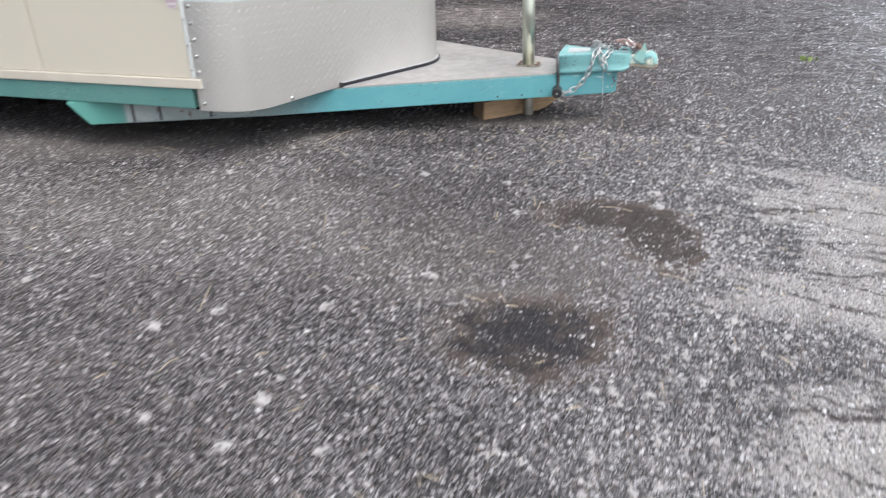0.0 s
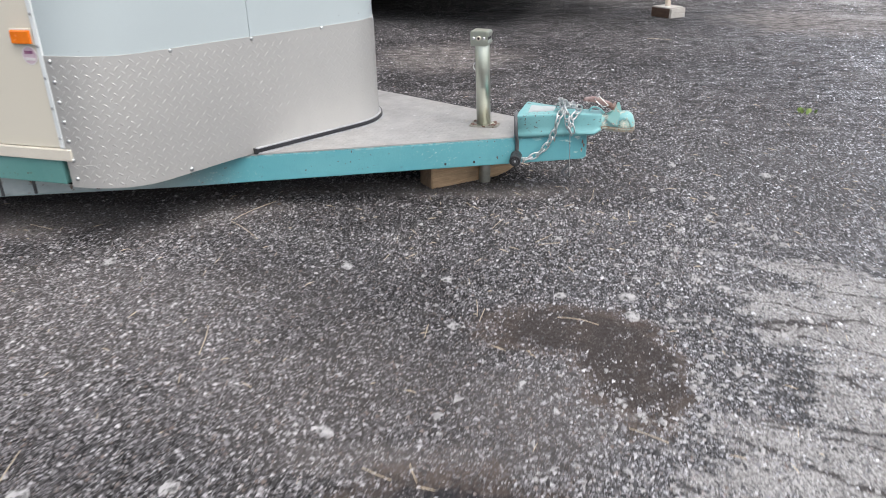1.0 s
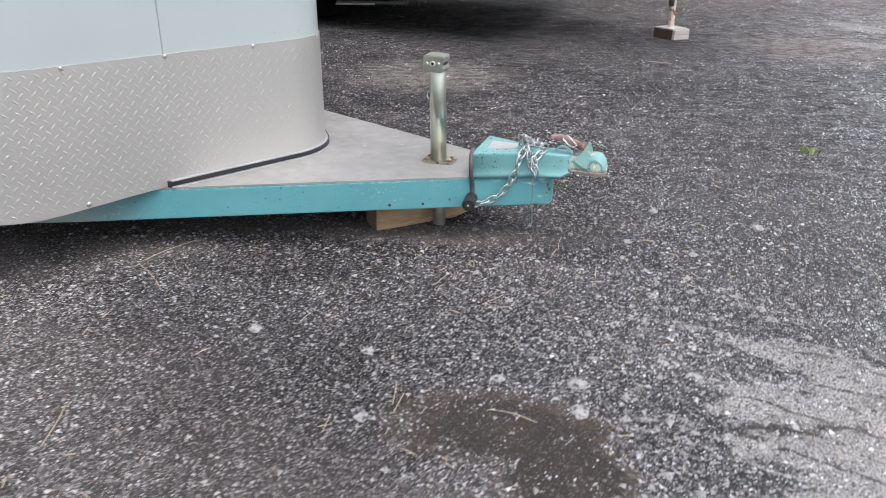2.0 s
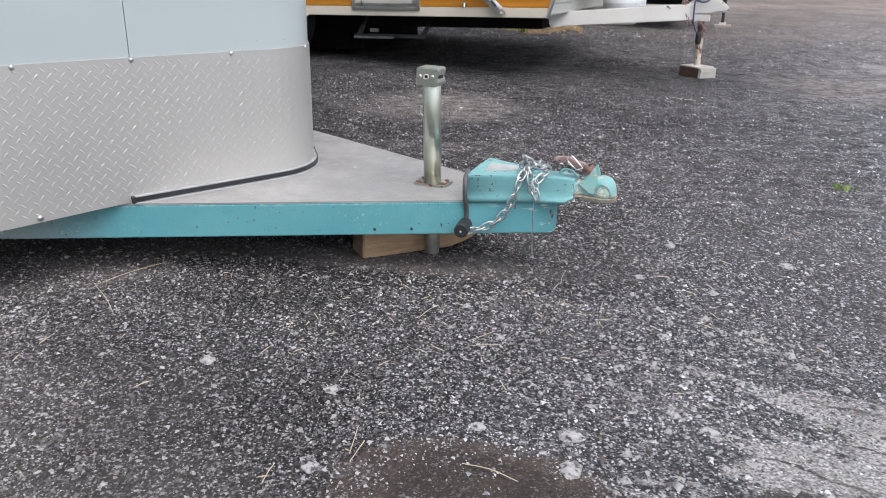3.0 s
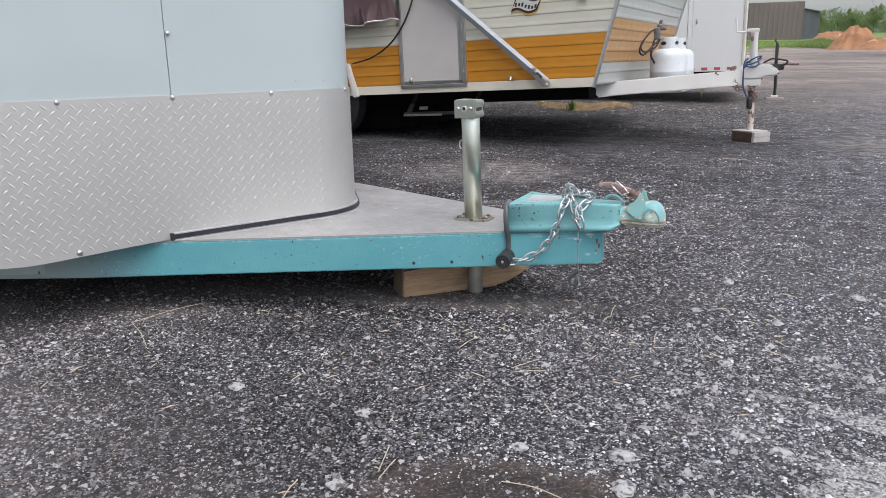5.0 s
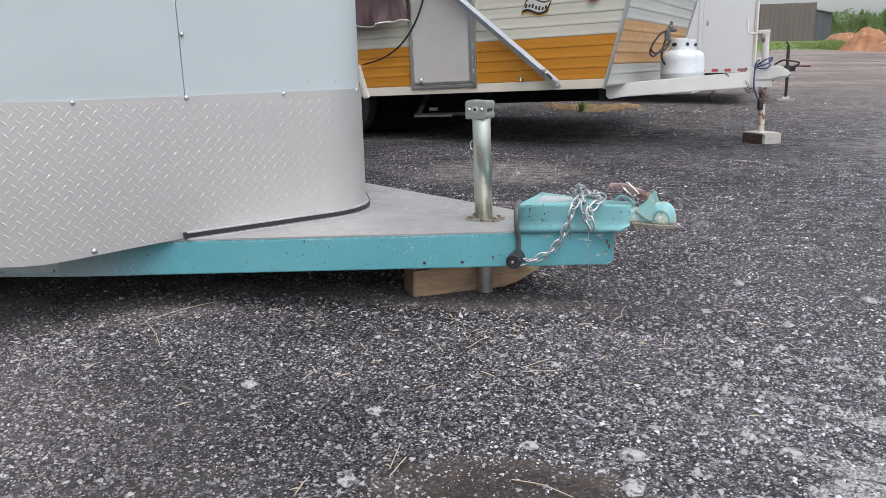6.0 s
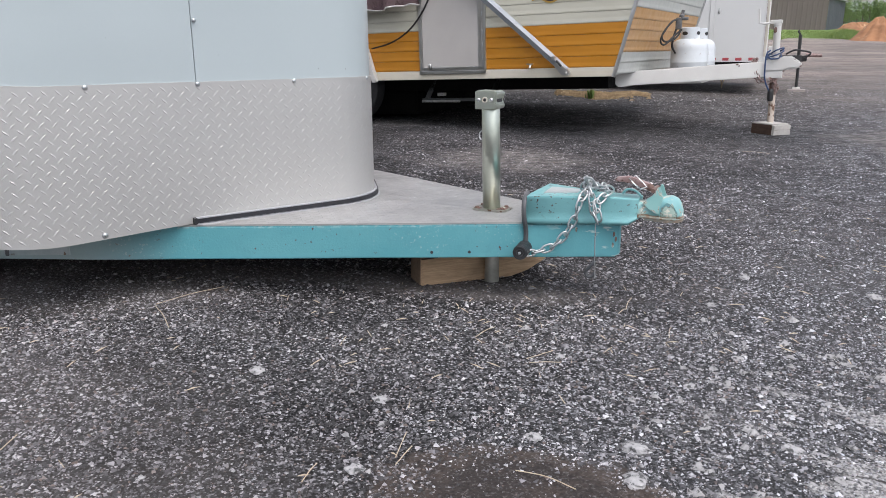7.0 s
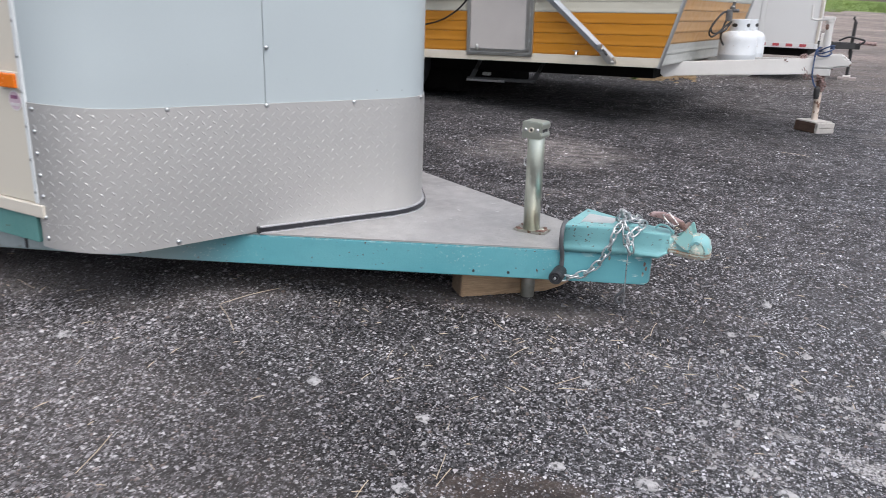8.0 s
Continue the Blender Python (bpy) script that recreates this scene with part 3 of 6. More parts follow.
def mesh_from(name, verts, faces, material):
    """One mesh from arrays of places and of triangles."""
    me = bpy.data.meshes.new(name)
    me.vertices.add(len(verts))
    me.vertices.foreach_set("co", np.ascontiguousarray(verts, dtype=np.float32).ravel())
    me.loops.add(faces.size)
    me.loops.foreach_set("vertex_index", np.ascontiguousarray(faces, dtype=np.int32).ravel())
    me.polygons.add(len(faces))
    me.polygons.foreach_set("loop_start", np.arange(0, faces.size, faces.shape[1], dtype=np.int32))
    me.update(calc_edges=True)
    me.validate()
    me.materials.append(material)
    return me


def wheel(parent, m, r=0.33, w=0.2):
    tyre = part("wheel", lathe([(r * 0.6, -w / 2), (r * 0.9, -w / 2), (r, -w / 3), (r, w / 3), (r * 0.9, w / 2), (r * 0.6, w / 2)], 32, m=m), RUBBER, parent, "black tyre on a pale rim")
    part("rim", lathe([(r * 0.6, -w / 2 + 0.03), (r * 0.5, -w / 2 + 0.02), (r * 0.2, -w / 2 + 0.04), (r * 0.2, w / 2)], 24, m=m), CAMPER_WHITE, tyre)


# ---- the ground ----
def ground_z(x, y):
    """Level by the trailers, then a slow rise to the edge of the yard, the bank and the woods."""
    z = 0.03 * max(0.0, y - 8.0) if y < 47 else 1.17 + 0.034 * (y - 47)
    if 7 < y < 9:
        z = 0.0075 * (y - 7) ** 2
    return min(z, 6.0)


def build_ground():
    xs = sorted({-400, -200, -100, -60, -30, -15, -8, *[i * 0.5 for i in range(-10, 31)], 20, 25, 30, 40, 60, 100, 200, 400})
    ys = sorted({-200, -80, -30, -10, -5, *[i * 0.5 for i in range(-4, 25)], 13, 14, 16, 18, 20, 24, 28, 32, 36, 40, 44, 47, 50, 55, 60, 65, 70, 80, 90, 100, 120, 140, 170, 220, 400, 700})
    bm = bmesh.new()
    grid = [[bm.verts.new((x, y, ground_z(x, y))) for x in xs] for y in ys]
    for a, b in zip(grid, grid[1:]):
        for i in range(len(xs) - 1):
            bm.faces.new((a[i], a[i + 1], b[i + 1], b[i]))
    ob = part("ground", bm, GROUND, smooth=True)
    return tagged(ob, "dark grey asphalt millings yard with loose stones and damp spots", "ground", kind="structure")


build_ground()

# ---- the silver and teal trailer ----
AXIS = -15.0
TRAILER = pose(0.62, 3.54, 0, 0, -1.3, AXIS)
CENTRE = -0.05


def outline():
    """Half-rounded wedge front in plan, from the near side wall round the nose to the far one; with running length from the plate's edge."""
    pts = [(-1.412, -1.02)]

    def arc(cx, cy, r, a0, a1, k):
        pts.extend((cx + r * math.cos(radians(a0 + (a1 - a0) * i / k)), cy + r * math.sin(radians(a0 + (a1 - a0) * i / k))) for i in range(k + 1))

    arc(-1.412, -0.82, 0.2, -90, -28.9, 36)
    arc(-1.0166, -0.062, 0.22, -28.9, 35.0, 40)
    end, cv, t = pts[-1], 2 * CENTRE + 0.82, radians(35.0)
    pu = end[0] - (cv + 0.2 * math.sin(t) - end[1]) * math.tan(t)
    arc(pu - 0.2 * math.cos(t), cv, 0.2, 35.0, 90, 12)
    run = [0.0]
    for a, b in zip(pts, pts[1:]):
        run.append(run[-1] + math.dist(a, b))
    return np.array(pts), np.array(run)


LINE, RUN = outline()


def on_line(s, off=0.0):
    """A place on the front's outline, s metres from the plate's edge, off metres outward."""
    p = np.array([np.interp(s, RUN, LINE[:, 0]), np.interp(s, RUN, LINE[:, 1])])
    e = 0.004
    d = np.array([np.interp(s + e, RUN, LINE[:, k]) - np.interp(s - e, RUN, LINE[:, k]) for k in (0, 1)])
    d /= np.linalg.norm(d) + 1e-9
    return p + off * np.array([d[1], -d[0]])


def run_of(u, v):
    best = min(np.linspace(0, RUN[-1], 1500), key=lambda s: math.dist(on_line(s), (u, v)))
    return float(best)


def skin(s0, s1, low, high, off, thick, step=0.02):
    """A sheet that follows the front, between two heights (numbers or functions of s)."""
    low_f = low if callable(low) else (lambda s: low)
    high_f = high if callable(high) else (lambda s: high)
    bm, rows = bmesh.new(), []
    for s in np.linspace(s0, s1, max(2, int((s1 - s0) / step))):
        o, i = on_line(s, off), on_line(s, off - thick)
        rows.append([bm.verts.new((*o, low_f(s))), bm.verts.new((*o, high_f(s))), bm.verts.new((*i, high_f(s))), bm.verts.new((*i, low_f(s)))])
    for a, b in zip(rows, rows[1:]):
        for j in range(4):
            bm.faces.new((a[j], b[j], b[(j + 1) % 4], a[(j + 1) % 4]))
    bm.faces.new(rows[0])
    bm.faces.new(rows[-1][::-1])
    return bm


def plate_low(s):
    return float(np.interp(s, [0, 0.07, 0.12, 0.2, 0.25, 0.3, 0.375, 0.5, 0.6, 9], [0.245, 0.241, 0.2365, 0.228, 0.224, 0.2245, 0.228, 0.2345, 0.2385, 0.240]))


def plate_high(s):
    return float(np.interp(s, [0, 0.08, 0.14, 0.2, 0.27, 9], [0.643, 0.6405, 0.636, 0.631, 0.628, 0.628]))


def tread(mapper, cells, rise, size=(0.024, 0.0062)):
    """Raised lens-shaped bars, crossed in turn, laid on a surface by mapper(a, b, height)."""
    verts, faces = [], []
    for a, b, turn in cells:
        c, s = math.cos(turn), math.sin(turn)
        k = len(verts)
        for p, q, h in ((-0.5, 0, 0), (0.5, 0, 0), (0, -0.5, 0), (0, 0.5, 0), (-0.2, 0, 1), (0.2, 0, 1)):
            p, q = p * size[0], q * size[1]
            verts.append(mapper(a + c * p - s * q, b + s * p + c * q, rise * h))
        faces += [(k, k + 2, k + 4), (k, k + 4, k + 3), (k + 2, k + 5, k + 4), (k + 2, k + 1, k + 5), (k + 4, k + 5, k + 3), (k + 5, k + 1, k + 3)]
    bm = bmesh.new()
    vs = [bm.verts.new(v) for v in verts]
    for f in faces:
        bm.faces.new([vs[i] for i in f])
    return bm


def rivet_at(s, z, parent, r=0.007, mat=GALV):
    o = on_line(s, 0.004)
    d = on_line(s, 0.1) - on_line(s, 0.0)
    m = Matrix.Translation((*o, z)) @ Vector((*d, 0)).to_track_quat("Z", "Y").to_matrix().to_4x4()
    return part("rivet", lathe([(r, -0.001), (r, 0.001), (r * 0.75, 0.0032), (r * 0.3, 0.0042)], 10, m=m), mat, parent, smooth=True)


def rail_line(u, near=True):
    v = -0.077 + 0.4817 * u
    return v if near else 2 * CENTRE - v


def build_trailer():
    root = thing("enclosed_trailer", TRAILER, "pale metal enclosed trailer with teal frame, wedge nose and tread-plate guard", "trailer")
    s_seam = run_of(-1.023, -0.532)
    # box body
    core = [tuple(on_line(s, -0.02)) for s in np.linspace(0, RUN[-1], 60)]
    plan = [(-5.2, -0.995), *core, (-5.2, 0.895)]
    part("body", prism(plan, "z", 0.33, 2.2), SHADE_BLACK, root, "dark inner box of the trailer body")
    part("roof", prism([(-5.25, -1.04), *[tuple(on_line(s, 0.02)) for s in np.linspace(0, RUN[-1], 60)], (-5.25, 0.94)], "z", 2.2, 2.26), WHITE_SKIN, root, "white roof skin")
    part("floor_edge", prism([(-1.5, -0.98), *core, (-1.5, 0.88)], "z", 0.238, 0.33), SHADE_BLACK, root)
    edges = (-1.425, -2.115, -2.8, -3.5, -4.2, -5.2)
    for a, b in zip(edges, edges[1:]):
        part("side_panel", box(b + 0.003, a - 0.003, -1.02, -0.99, 0.366, 2.2, 0.002), BEIGE, root, "beige sheet side panel")
        part("far_side_panel", box(b + 0.003, a - 0.003, 0.89, 0.92, 0.366, 2.2, 0.002), BEIGE, root)
    part("rear_panel", box(-5.24, -5.2, -1.0, 0.9, 0.33, 2.2), BEIGE, root)
    part("front_panel", skin(0.0, s_seam - 0.001, 0.6, 2.2, 0.0, 0.015, 0.006), WHITE_SKIN, root, "pale blue-white front sheet", smooth=False)
    part("front_panel", skin(s_seam + 0.001, RUN[-1], 0.6, 2.2, 0.0, 0.015, 0.006), WHITE_SKIN, root, "pale blue-white front sheet")
    # tread-plate guard
    guard = part("stone_guard", skin(0.0, RUN[-1], plate_low, plate_high, 0.004, 0.004, 0.006), PLATE, root, "bright aluminium tread-plate guard")
    pitch, row = 0.0316, 0.0303
    cells = []
    for i in range(57):
        for j in range(15):
            for s, z, turn in ((0.0087 + i * pitch, 0.2318 + j * row, 47), (0.0245 + i * pitch, 0.2166 + j * row, -43)):
                if s > 0.012 and plate_low(s) + 0.009 < z < plate_high(s) - 0.006:
                    cells.append((s, z, radians(turn)))
    part("raised_tread", tread(lambda a, b, h: (*on_line(a, 0.0042 + h), b), cells, 0.0008, (0.0225, 0.0062)), PLATE, guard)["kind"] = "stuff"
    part("sheet_lap", skin(0.004, 0.1, 0.3125, 0.3145, 0.0053, 0.002), PLATE, guard, "edge of a second lapped sheet")
    # rivets
    for k in range(-1, 5):
        rivet_at(0.655 + 0.284 * k, 0.622, guard)
    for k in range(7):
        rivet_at(0.022, 0.271 + 0.0592 * k, guard, 0.007)
    rivet_at(0.375, 0.239, guard, 0.008)
    for k in range(7):
        rivet_at(s_seam + 0.007, 0.788 + 0.18 * k, root, 0.006)
    # edge trim, marker light, sticker
    part("corner_trim", box(-1.424, -1.408, -1.026, -0.99, 0.366, 2.2, 0.003), PALE_TRIM, root, "pale grey corner strip")
    for k in range(20):
        m = pose(-1.416, -1.026, 0.40 + 0.09 * k, 90)
        part("trim_rivet", lathe([(0.005, 0), (0.005, 0.0015), (0.002, 0.003)], 8, m=m), GALV, root)
    lamp = part("marker_lamp", box(-1.5, -1.432, -1.034, -1.02, 0.676, 0.714, 0.004), ORANGE, root, "orange side marker lens")
    part("lamp_base", box(-1.504, -1.428, -1.026, -1.0195, 0.672, 0.718, 0.002), CREAM, lamp)
    sticker = part("round_sticker", lathe([(0.027, 0), (0.027, 0.0008)], 28, m=pose(-1.457, -1.0205, 0.642, 90)), STICKER, root, "worn round white sticker with faded pink print")
    part("sticker_print", lathe([(0.0235, 0.0009), (0.0235, 0.0013)], 24, m=pose(-1.457, -1.0205, 0.642, 90)), LILAC, sticker)
    part("sticker_print", box(-1.475, -1.439, -1.0226, -1.0219, 0.628, 0.636), STICKER, sticker)
    part("sticker_print", box(-1.472, -1.443, -1.0231, -1.0227, 0.647, 0.656), PURPLE, sticker)
    # skirt and side frame
    part("skirt_trim", box(-5.2, -1.388, -1.03, -0.985, 0.328, 0.364, 0.003), CREAM, root, "cream lower trim strip")
    part("side_rail", box(-5.2, -1.435, -1.022, -0.96, 0.25, 0.326, 0.003), TEAL_DARK, root, "dark teal side frame rail")
    part("side_rail", box(-5.2, -1.435, 0.86, 0.922, 0.25, 0.326, 0.003), TEAL_DARK, root)
    # tongue: two rails that meet at the coupler
    cs, sn = math.cos(radians(25.7)), math.sin(radians(25.7))
    for near in (True, False):
        f = 1 if near else -1
        c0 = 0 if near else 2 * CENTRE
        run = (2.056 if near else 2.0) / cs
        bm = prism([(0.0, 0.249), (0.8, 0.237), (1.2, 0.231), (run, 0.231), (run, 0.134), (0.8, 0.137), (0.075, 0.152)], "y", 0.0, 0.05, 0.003)
        bmesh.ops.transform(bm, matrix=pose(-2.02, rail_line(-2.02), 0, 0, 0, 25.7), verts=bm.verts)
        if not near:
            bmesh.ops.transform(bm, matrix=Matrix.Translation((0, c0, 0)) @ Matrix.Diagonal((1, -1, 1, 1)), verts=bm.verts)
        rail = part("tongue_rail", bm, TEAL, root, "teal steel tongue rail with chipped paint")
        if near:
            for u in (-0.436, -0.34):
                m = Matrix.Translation((u, rail_line(u) - 0.0012, 0.152)) @ pose(0, 0, 0, 90, 0, 25.7)
                part("bolt_hole", lathe([(0.0045, -0.001), (0.0045, 0.001)], 10, m=m), BLACK, rail)
    ends = [(u, rail_line(u) - 0.0015) for u in (-1.82, -1.36)] + [(u, rail_line(u) + 0.004) for u in (-1.36, -1.82)]
    part("scraped_section", prism(ends, "z", 0.153, 0.272), SCRAPED, root, "scraped rail section in bare primer and rust")
    for u in (-1.795, -1.70, -1.52):
        part("weld_seam", prism([(u - 0.005, rail_line(u - 0.005) - 0.004), (u + 0.005, rail_line(u + 0.005) - 0.004), (u + 0.005, rail_line(u + 0.005) + 0.003), (u - 0.005, rail_line(u - 0.005) + 0.003)], "z", 0.151, 0.27, 0.002), GREY_BAR, root, "dark weld seam")
    part("rail_end_plate", prism([(0.0285, rail_line(0.0285) - 0.001), (0.0365, rail_line(0.0365) - 0.001), (0.0395, rail_line(0.0365) + 0.006), (0.0395, CENTRE + 0.02), (0.0285, CENTRE + 0.02)], "z", 0.138, 0.229, 0.002), TEAL, root, "teal end plate with chipped edges")
    # cross members, axle and wheels, deck
    for u in (-1.75, -2.3, -2.9, -3.5, -4.1, -4.7):
        part("cross_member", box(u - 0.04, u + 0.04, -0.7 if u > -2 else -0.955, 0.6 if u > -2 else 0.855, 0.2, 0.329), SHADE_BLACK, root)
    part("axle", tube([(-3.2, -0.9, 0.3), (-3.2, 0.8, 0.3)], 0.035, 10), SHADE_BLACK, root)
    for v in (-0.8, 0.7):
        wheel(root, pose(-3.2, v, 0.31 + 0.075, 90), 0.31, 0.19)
    part("cross_member", box(-1.32, -1.24, -0.58, 0.48, 0.15, 0.228), SHADE_BLACK, root)
    deck = [(-1.35, rail_line(-1.35) + 0.002), (-0.2, rail_line(-0.2) + 0.002), (-0.2, rail_line(-0.2, False) - 0.002), (-1.35, rail_line(-1.35, False) - 0.002)]
    plate = part("deck_plate", prism(deck, "z", 0.2315, 0.2365), DECK, root, "scuffed aluminium tread-plate deck")
    cells = []
    for i in range(48):
        for j in range(-24, 26):
            u, v = -1.2 + i * 0.021, CENTRE + j * 0.023
            if rail_line(u) + 0.02 < v < rail_line(u, False) - 0.02 and u < -0.25 and u > -0.79 - 0.55 * abs(v - CENTRE):
                cells.append((u, v, radians(45 if (i + j) % 2 else -45)))
    part("raised_tread", tread(lambda a, b, h: (a, b, 0.2366 + h), cells, 0.0007, (0.021, 0.0065)), DECK, plate)["kind"] = "stuff"
    # rubber seal in its channel along the foot of the guard
    s0 = run_of(-1.044, -0.568)
    part("seal_channel", skin(s0, RUN[-1] - 0.3, 0.2385, 0.2562, 0.013, 0.011), LIP, root, "aluminium seal channel")
    part("rubber_seal", skin(s0, RUN[-1] - 0.3, 0.2412, 0.2532, 0.018, 0.0085), BLACK_SEAL, root, "black rubber seal strip")
    part("seal_end", skin(s0 - 0.004, s0 + 0.004, 0.2375, 0.2565, 0.021, 0.018), RUBBER, root, "black end cap of the seal")
    part("seal_foot", skin(s0, RUN[-1] - 0.3, 0.2365, 0.2388, 0.0225, 0.011), LIP, root, "dull aluminium seal lip")
    return root


def build_jack(root):
    """The tongue jack without its crank: a round tube on a flange, with a folded sheet head."""
    u, v = -0.353, -0.045
    lean = Matrix.Translation((u, v, 0.236)) @ pose(0, 0, 0, 0, -0.9, 0)
    jack = part("tongue_jack", lathe([(0.0268, 0.0), (0.0268, 0.302), (0.0255, 0.304)], 36, m=lean), ZINC, root, "zinc-plated round jack tube", smooth=False)
    for f in jack.data.polygons:
        f.use_smooth = abs(f.normal.z) < 0.5
    flange = prism([(u - 0.052, v - 0.03), (u - 0.03, v - 0.04), (u + 0.035, v - 0.04), (u + 0.058, v - 0.024), (u + 0.058, v + 0.028), (u + 0.03, v + 0.04), (u - 0.03, v + 0.04), (u - 0.052, v + 0.03)], "z", 0.2365, 0.2425, 0.002)
    part("flange", flange, ZINC_DULL, jack, "stained jack flange")
    part("flange_rust", prism([(u + 0.024, v - 0.026), (u + 0.05, v - 0.022), (u + 0.052, v + 0.016), (u + 0.03, v + 0.024)], "z", 0.2424, 0.2436), RUST, jack, "dark rust on the flange")
    part("flange_rust", prism([(u - 0.048, v - 0.024), (u - 0.03, v - 0.032), (u - 0.022, v - 0.02), (u - 0.04, v - 0.008)], "z", 0.2424, 0.2434), RUST, jack)
    for du, dv in ((0.04, -0.018), (0.04, 0.02), (-0.038, -0.022), (-0.038, 0.022)):
        part("bolt", lathe([(0.007, 0.2435), (0.007, 0.2475), (0.003, 0.249)], 6, m=pose(u + du, v + dv, 0)), RUST, jack)
    # the head: a bent strap whose near and far faces overhang a rolled lip
    hu = u - 0.007
    side = [(-0.034, 0.302), (0.03, 0.302), (0.0335, 0.307), (0.0335, 0.316), (0.029, 0.32), (0.029, 0.333), (0.0335, 0.337), (0.0335, 0.349), (0.03, 0.353), (-0.03, 0.3555), (-0.034, 0.352)]
    bm = prism([(p, 0.236 + q) for p, q in side], "y", -0.033, 0.033, 0.0022)
    bmesh.ops.transform(bm, matrix=Matrix.Translation((hu, v, 0)), verts=bm.verts)
    head = part("jack_head", bm, ZINC, jack, "folded zinc jack head with a side slot")
    for w in (-0.0345, 0.0325):
        part("cheek", box(hu - 0.0335, hu + 0.026, v + w, v + w + 0.002, 0.5385, 0.588, 0.0008), ZINC, head)
    part("slot", box(hu + 0.0288, hu + 0.0296, v - 0.02, v + 0.02, 0.5575, 0.5675), BLACK, head)
    m = pose(hu - 0.003, v - 0.0346, 0.565, 90)
    part("socket", lathe([(0.0085, 0), (0.0085, 0.0022), (0.007, 0.003), (0.0066, 0.0008)], 16, m=m), CREAM, head, "pale crank socket")
    part("socket_hole", lathe([(0.0045, 0.0009), (0.0045, 0.0014)], 12, m=m), BLACK, head)
    for du in (-0.022, 0.017):
        part("screw", lathe([(0.006, 0), (0.006, 0.002), (0.003, 0.004)], 10, m=pose(hu + du, v - 0.0346, 0.565, 90)), GALV, head)
    part("snap_ring", tube([(u - 0.028, v - 0.012, 0.475), (u - 0.034, v - 0.015, 0.468), (u - 0.034, v - 0.016, 0.455), (u - 0.029, v - 0.014, 0.447)], 0.0022, 6), GALV, jack)
    part("drop_leg", lathe([(0.0225, 0.012), (0.0225, 0.236)], 24, m=pose(u + 0.004, v - 0.004, 0)), ZINC_DULL, jack, "dull galvanised inner leg")
    return jack


def loft(rings, cap=True):
    """Skin between closed rings of equal length."""
    bm = bmesh.new()
    rows = [[bm.verts.new(p) for p in ring] for ring in rings]
    n = len(rows[0])
    for a, b in zip(rows, rows[1:]):
        for i in range(n):
            bm.faces.new((a[i], a[(i + 1) % n], b[(i + 1) % n], b[i]))
    if cap:
        bm.faces.new(rows[0][::-1])
        bm.faces.new(rows[-1])
    bmesh.ops.recalc_face_normals(bm, faces=bm.faces)
    return bm


